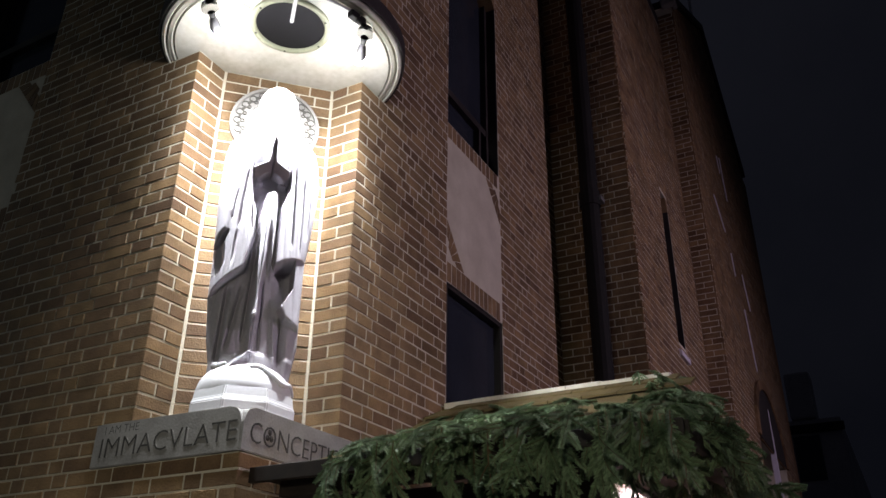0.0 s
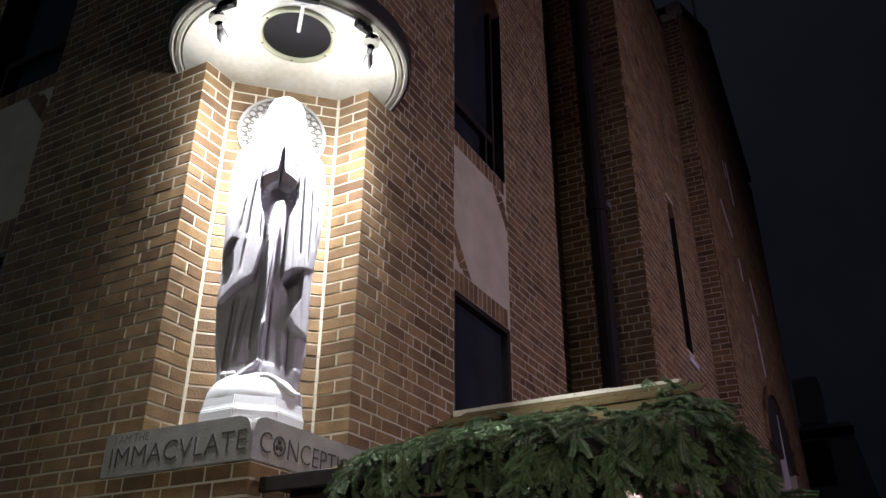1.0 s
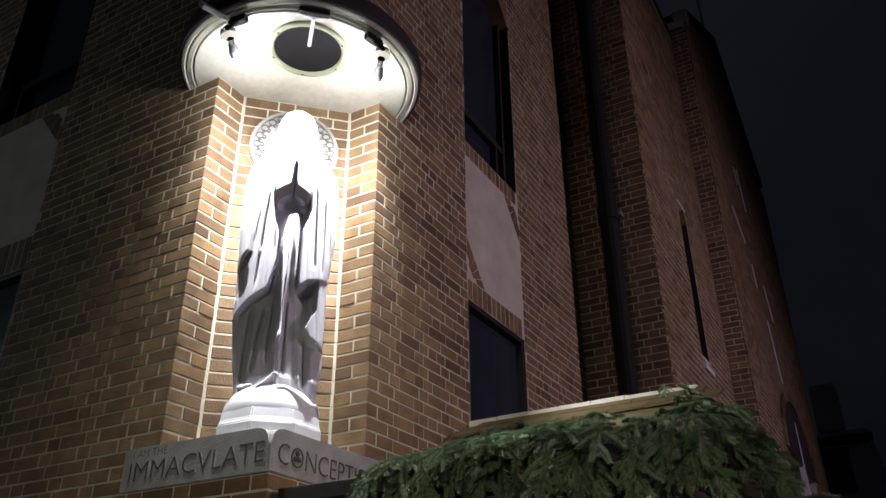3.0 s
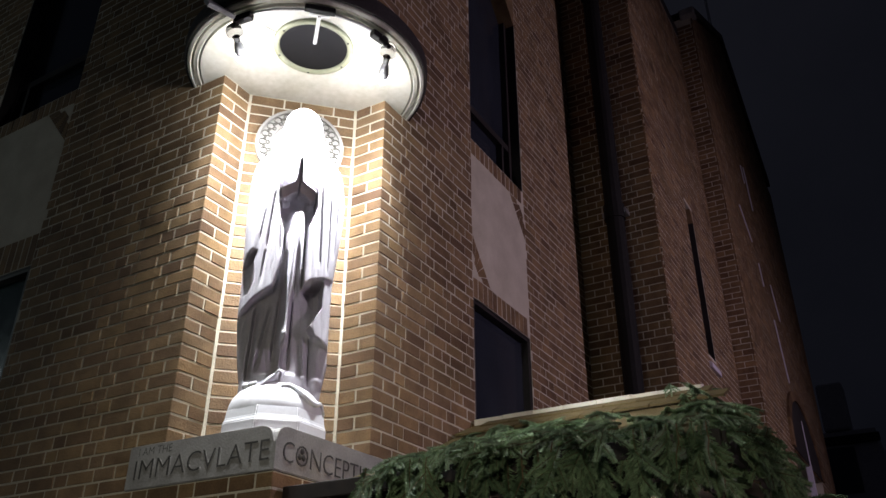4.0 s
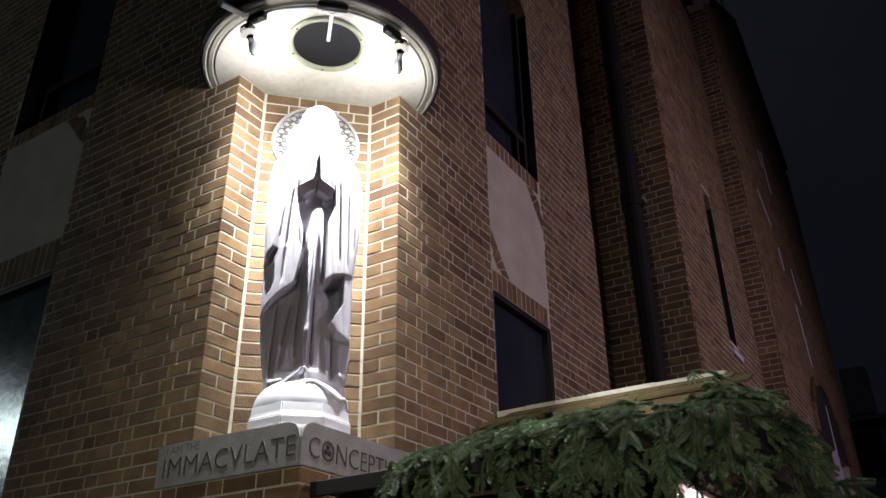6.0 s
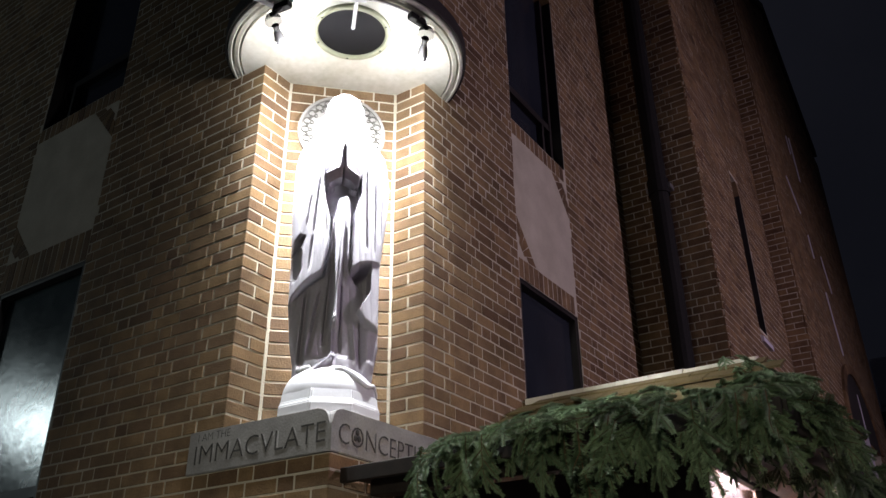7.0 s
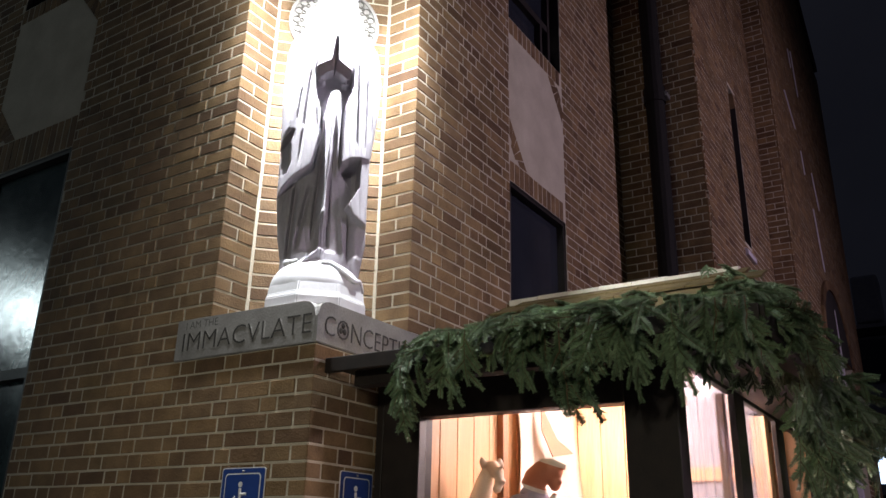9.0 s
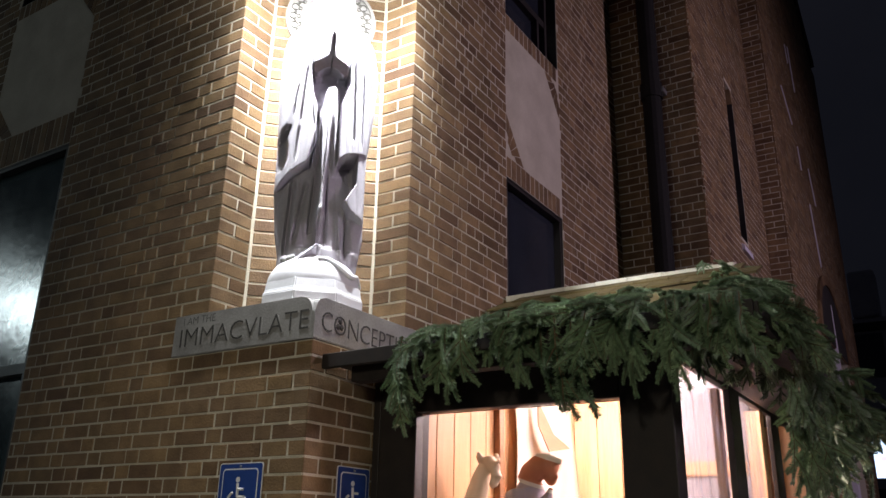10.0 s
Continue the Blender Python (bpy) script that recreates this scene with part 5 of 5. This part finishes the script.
def bough(x, y, z, heading, dip, roll, scale):
    ob = new("bough", rg.choice(BOUGHS))
    ob.parent = garland
    ob.matrix_world = pose(x, y, z) @ Matrix.Rotation(radians(heading), 4, "Z") @ Matrix.Rotation(radians(dip), 4, "Y") @ Matrix.Rotation(radians(roll), 4, "X") @ Matrix.Scale(scale, 4)


# laid on the front slope, tips over the eave
for k in range(112):
    x = rg.uniform(0.48, 1.60)
    y = rg.uniform(0.02, 1.0)
    bough(x, y, roof_z(y) + rg.uniform(0.015, 0.065), -90 + rg.uniform(-65, 65), rg.uniform(4, 36), rg.uniform(-22, 22), rg.uniform(0.7, 1.0))
# hanging from the front eave
for k in range(17):
    x = rg.uniform(0.47, 1.66)
    long = 1.15 if rg.random() < 0.3 or x > 1.1 else 0.8
    bough(x, rg.uniform(0.0, 0.06), EZ + rg.uniform(-0.02, 0.06), -90 + rg.uniform(-60, 60), rg.uniform(45, 88), rg.uniform(-90, 90), rg.uniform(0.55, 0.85) * long)
# hanging off and lying along the hip eave
for k in range(66):
    y = rg.uniform(0.0, 2.9)
    bough(EX1 + rg.uniform(-0.05, 0.03), y, EZ + rg.uniform(-0.03, 0.06), rg.uniform(-80, 60), rg.uniform(10, 34 if y < 0.65 else 60 if y < 1.2 else 88), rg.uniform(-90, 90), rg.uniform(0.45, 0.65 if y < 1.2 else 1.0))
for k in range(50):
    t = rg.uniform(0.0, 0.6)
    y = 0.07 + (RY - 0.07) * t + rg.uniform(0, 0.5)
    bough(EX1 + (RX - EX1) * t, y, roof_z(0.07 + (RY - 0.07) * t) + rg.uniform(0.0, 0.04), rg.uniform(-100, 30), rg.uniform(8, 50), rg.uniform(-30, 30), rg.uniform(0.6, 1.0))
for k in range(16):
    bough(rg.uniform(0.66, 1.0), rg.uniform(0.05, 0.30), roof_z(0.2) + rg.uniform(0.0, 0.05), -90 + rg.uniform(-50, 50), rg.uniform(15, 60), rg.uniform(-30, 30), rg.uniform(0.6, 0.85))
# inside the hip eave, lit by the crib
for k in range(24):
    y = rg.uniform(1.25, 2.6)
    bough(rg.uniform(1.58 - 0.15 * (y - 1.25), 1.65), y, EZ + rg.uniform(-0.06, -0.02), rg.uniform(-120, 60), rg.uniform(62, 90), rg.uniform(-90, 90), rg.uniform(0.5, 0.95) * (1.25 if y > 1.2 else 1.0))
for k in range(20):
    y = rg.uniform(1.2, 2.6)
    bough(rg.uniform(1.58 - 0.15 * (y - 1.25), 1.65), y, EZ - rg.uniform(0.08, 0.30), rg.uniform(-120, 60), rg.uniform(66, 92), rg.uniform(-90, 90), rg.uniform(0.7, 1.1))
# short tips under the corner of the eave
for k in range(14):
    bough(rg.uniform(1.34, 1.60), rg.uniform(0.10, 0.55), EZ - 0.04, rg.uniform(-140, -20), rg.uniform(20, 55), rg.uniform(-90, 90), rg.uniform(0.35, 0.55))
for k in range(18):
    bough(rg.uniform(1.36, 1.62), rg.uniform(0.5, 1.7), EZ - 0.03, rg.uniform(-150, 30), rg.uniform(15, 45), rg.uniform(-90, 90), rg.uniform(0.3, 0.48))
for k in range(26):
    y = rg.uniform(0.8, 2.3)
    bough(rg.uniform(1.38, 1.60), y, EZ - 0.03, rg.uniform(-150, 30), rg.uniform(35, 75), rg.uniform(-90, 90), rg.uniform(0.28, 0.45))
# a long trail of boughs off the hip eave, lit through the panes
for k in range(22):
    y = rg.uniform(0.62, 1.15)
    bough(rg.uniform(1.62, 1.69), y, EZ - rg.uniform(0.0, 0.36), rg.uniform(-120, 60), rg.uniform(62, 92), rg.uniform(-90, 90), rg.uniform(0.6, 0.95))
for k in range(12):
    bough(rg.uniform(1.20, 1.36), rg.uniform(1.35, 1.62), RZ - rg.uniform(0.03, 0.10), rg.uniform(-100, 10), rg.uniform(6, 40), rg.uniform(-40, 40), rg.uniform(0.40, 0.58))
# up the first rake beside the wall
for k in range(26):
    y = rg.uniform(0.65, 1.35)
    bough(rg.uniform(0.08, 0.42), y, roof_z(y) + rg.uniform(0.0, 0.03), -90 + rg.uniform(-50, 50), rg.uniform(8, 34), rg.uniform(-20, 20), rg.uniform(0.6, 0.85))
for k in range(22):
    x = rg.uniform(0.3, 0.95)
    y = rg.uniform(1.0, 1.50 - 0.25 * x)
    bough(x, y, roof_z(y) + rg.uniform(0.01, 0.05), -90 + rg.uniform(-70, 70), rg.uniform(4, 30), rg.uniform(-22, 22), rg.uniform(0.6, 0.85))
# single long sprays that hang clear of the rest
for x, k in ((0.43, 1.1), (0.50, 0.8), (0.60, 0.9), (0.64, 1.0), (0.70, 0.8), (0.86, 0.8), (0.98, 1.15), (1.03, 1.3), (1.09, 1.25), (1.15, 1.0), (1.30, 0.9), (1.42, 1.1), (1.55, 1.0), (1.63, 1.0)):
    bough(x, rg.uniform(-0.03, 0.04), EZ + 0.02, -90 + rg.uniform(-30, 30), rg.uniform(74, 88), rg.uniform(60, 120), 1.02 * k)
for k in range(12):
    bough(rg.uniform(1.22, 1.62), rg.uniform(-0.02, 0.10), EZ + rg.uniform(-0.02, 0.05), -90 + rg.uniform(-50, 50), rg.uniform(55, 86), rg.uniform(-90, 90), rg.uniform(0.6, 0.95))
# one long trail at the first post
for k in range(5):
    bough(0.41 + rg.uniform(-0.02, 0.03), 0.02, EZ - 0.02 - 0.02 * k, -90 + rg.uniform(-80, 80), rg.uniform(75, 95), rg.uniform(-90, 90), rg.uniform(0.7, 0.95))

# ---- along the avenue: dark building and a lit sign ----
far = tagged(empty("far_building"), "unlit pale masonry building with a turret far down the avenue", "building")
boxed("wall", (-14, 0.9, 30, 50, 0, 9.6), FARWALL, far, bevel=0.05)
boxed("turret", (-0.75, 0.15, 29.9, 31.0, 9.6, 11.4), FARWALL, far, bevel=0.1)
boxed("cornice", (-14, 1.0, 29.85, 30.0, 9.1, 9.4), FASCIA, far, bevel=0.03)
for k in range(3):
    for j in range(3):
        w = boxed("window", (-4.6 + 1.9 * k, -3.7 + 1.9 * k, 29.96, 30.02, 2.0 + 2.7 * j, 3.6 + 2.7 * j), GLASS_DARK, far, bevel=0)
sg = tagged(empty("shop_sign"), "glowing white and pink shop sign far down the avenue", "sign")
boxed("case", (-0.36, 0.85, 24.9, 25.1, 3.55, 4.75), FASCIA, sg)
boxed("light_panel", (-0.31, 0.8, 24.86, 24.898, 3.6, 4.7), SIGN_W, sg)
boxed("light_bar", (-0.15, 0.6, 24.83, 24.858, 4.05, 4.22), SIGN_P, sg)
boxed("sign_post", (0.15, 0.35, 24.93, 25.07, 0.0, 3.55), FASCIA, sg)

# ---- bricks, laid last ----
lay(niche, FJ_A, jl, lambda a, b, c, d: c)
lay(niche, FJ_B, jr, lambda a, b, c, d: c)
lay(niche, FBK, bk, lambda a, b, c, d: c)
lay(wall_a, FA, bricks_a, lambda a, b, c, d: a + 0.35 * abs(c - 2.6), 290)
lay(wall_b, FB, bricks_b, lambda a, b, c, d: a + 0.35 * abs(c - 3.2), 290)
lay(wall_s1, FS1, br_s1, lambda a, b, c, d: abs(c - 4.5), 280)
lay(wall_c, FC, br_c, lambda a, b, c, d: a + 0.3 * abs(c - 4.5), 290)
lay(wall_s2, FS2, br_s2, lambda a, b, c, d: abs(c - 5), 120)
lay(wall_d, FD, br_d, lambda a, b, c, d: a + 0.3 * abs(c - 5), 280)
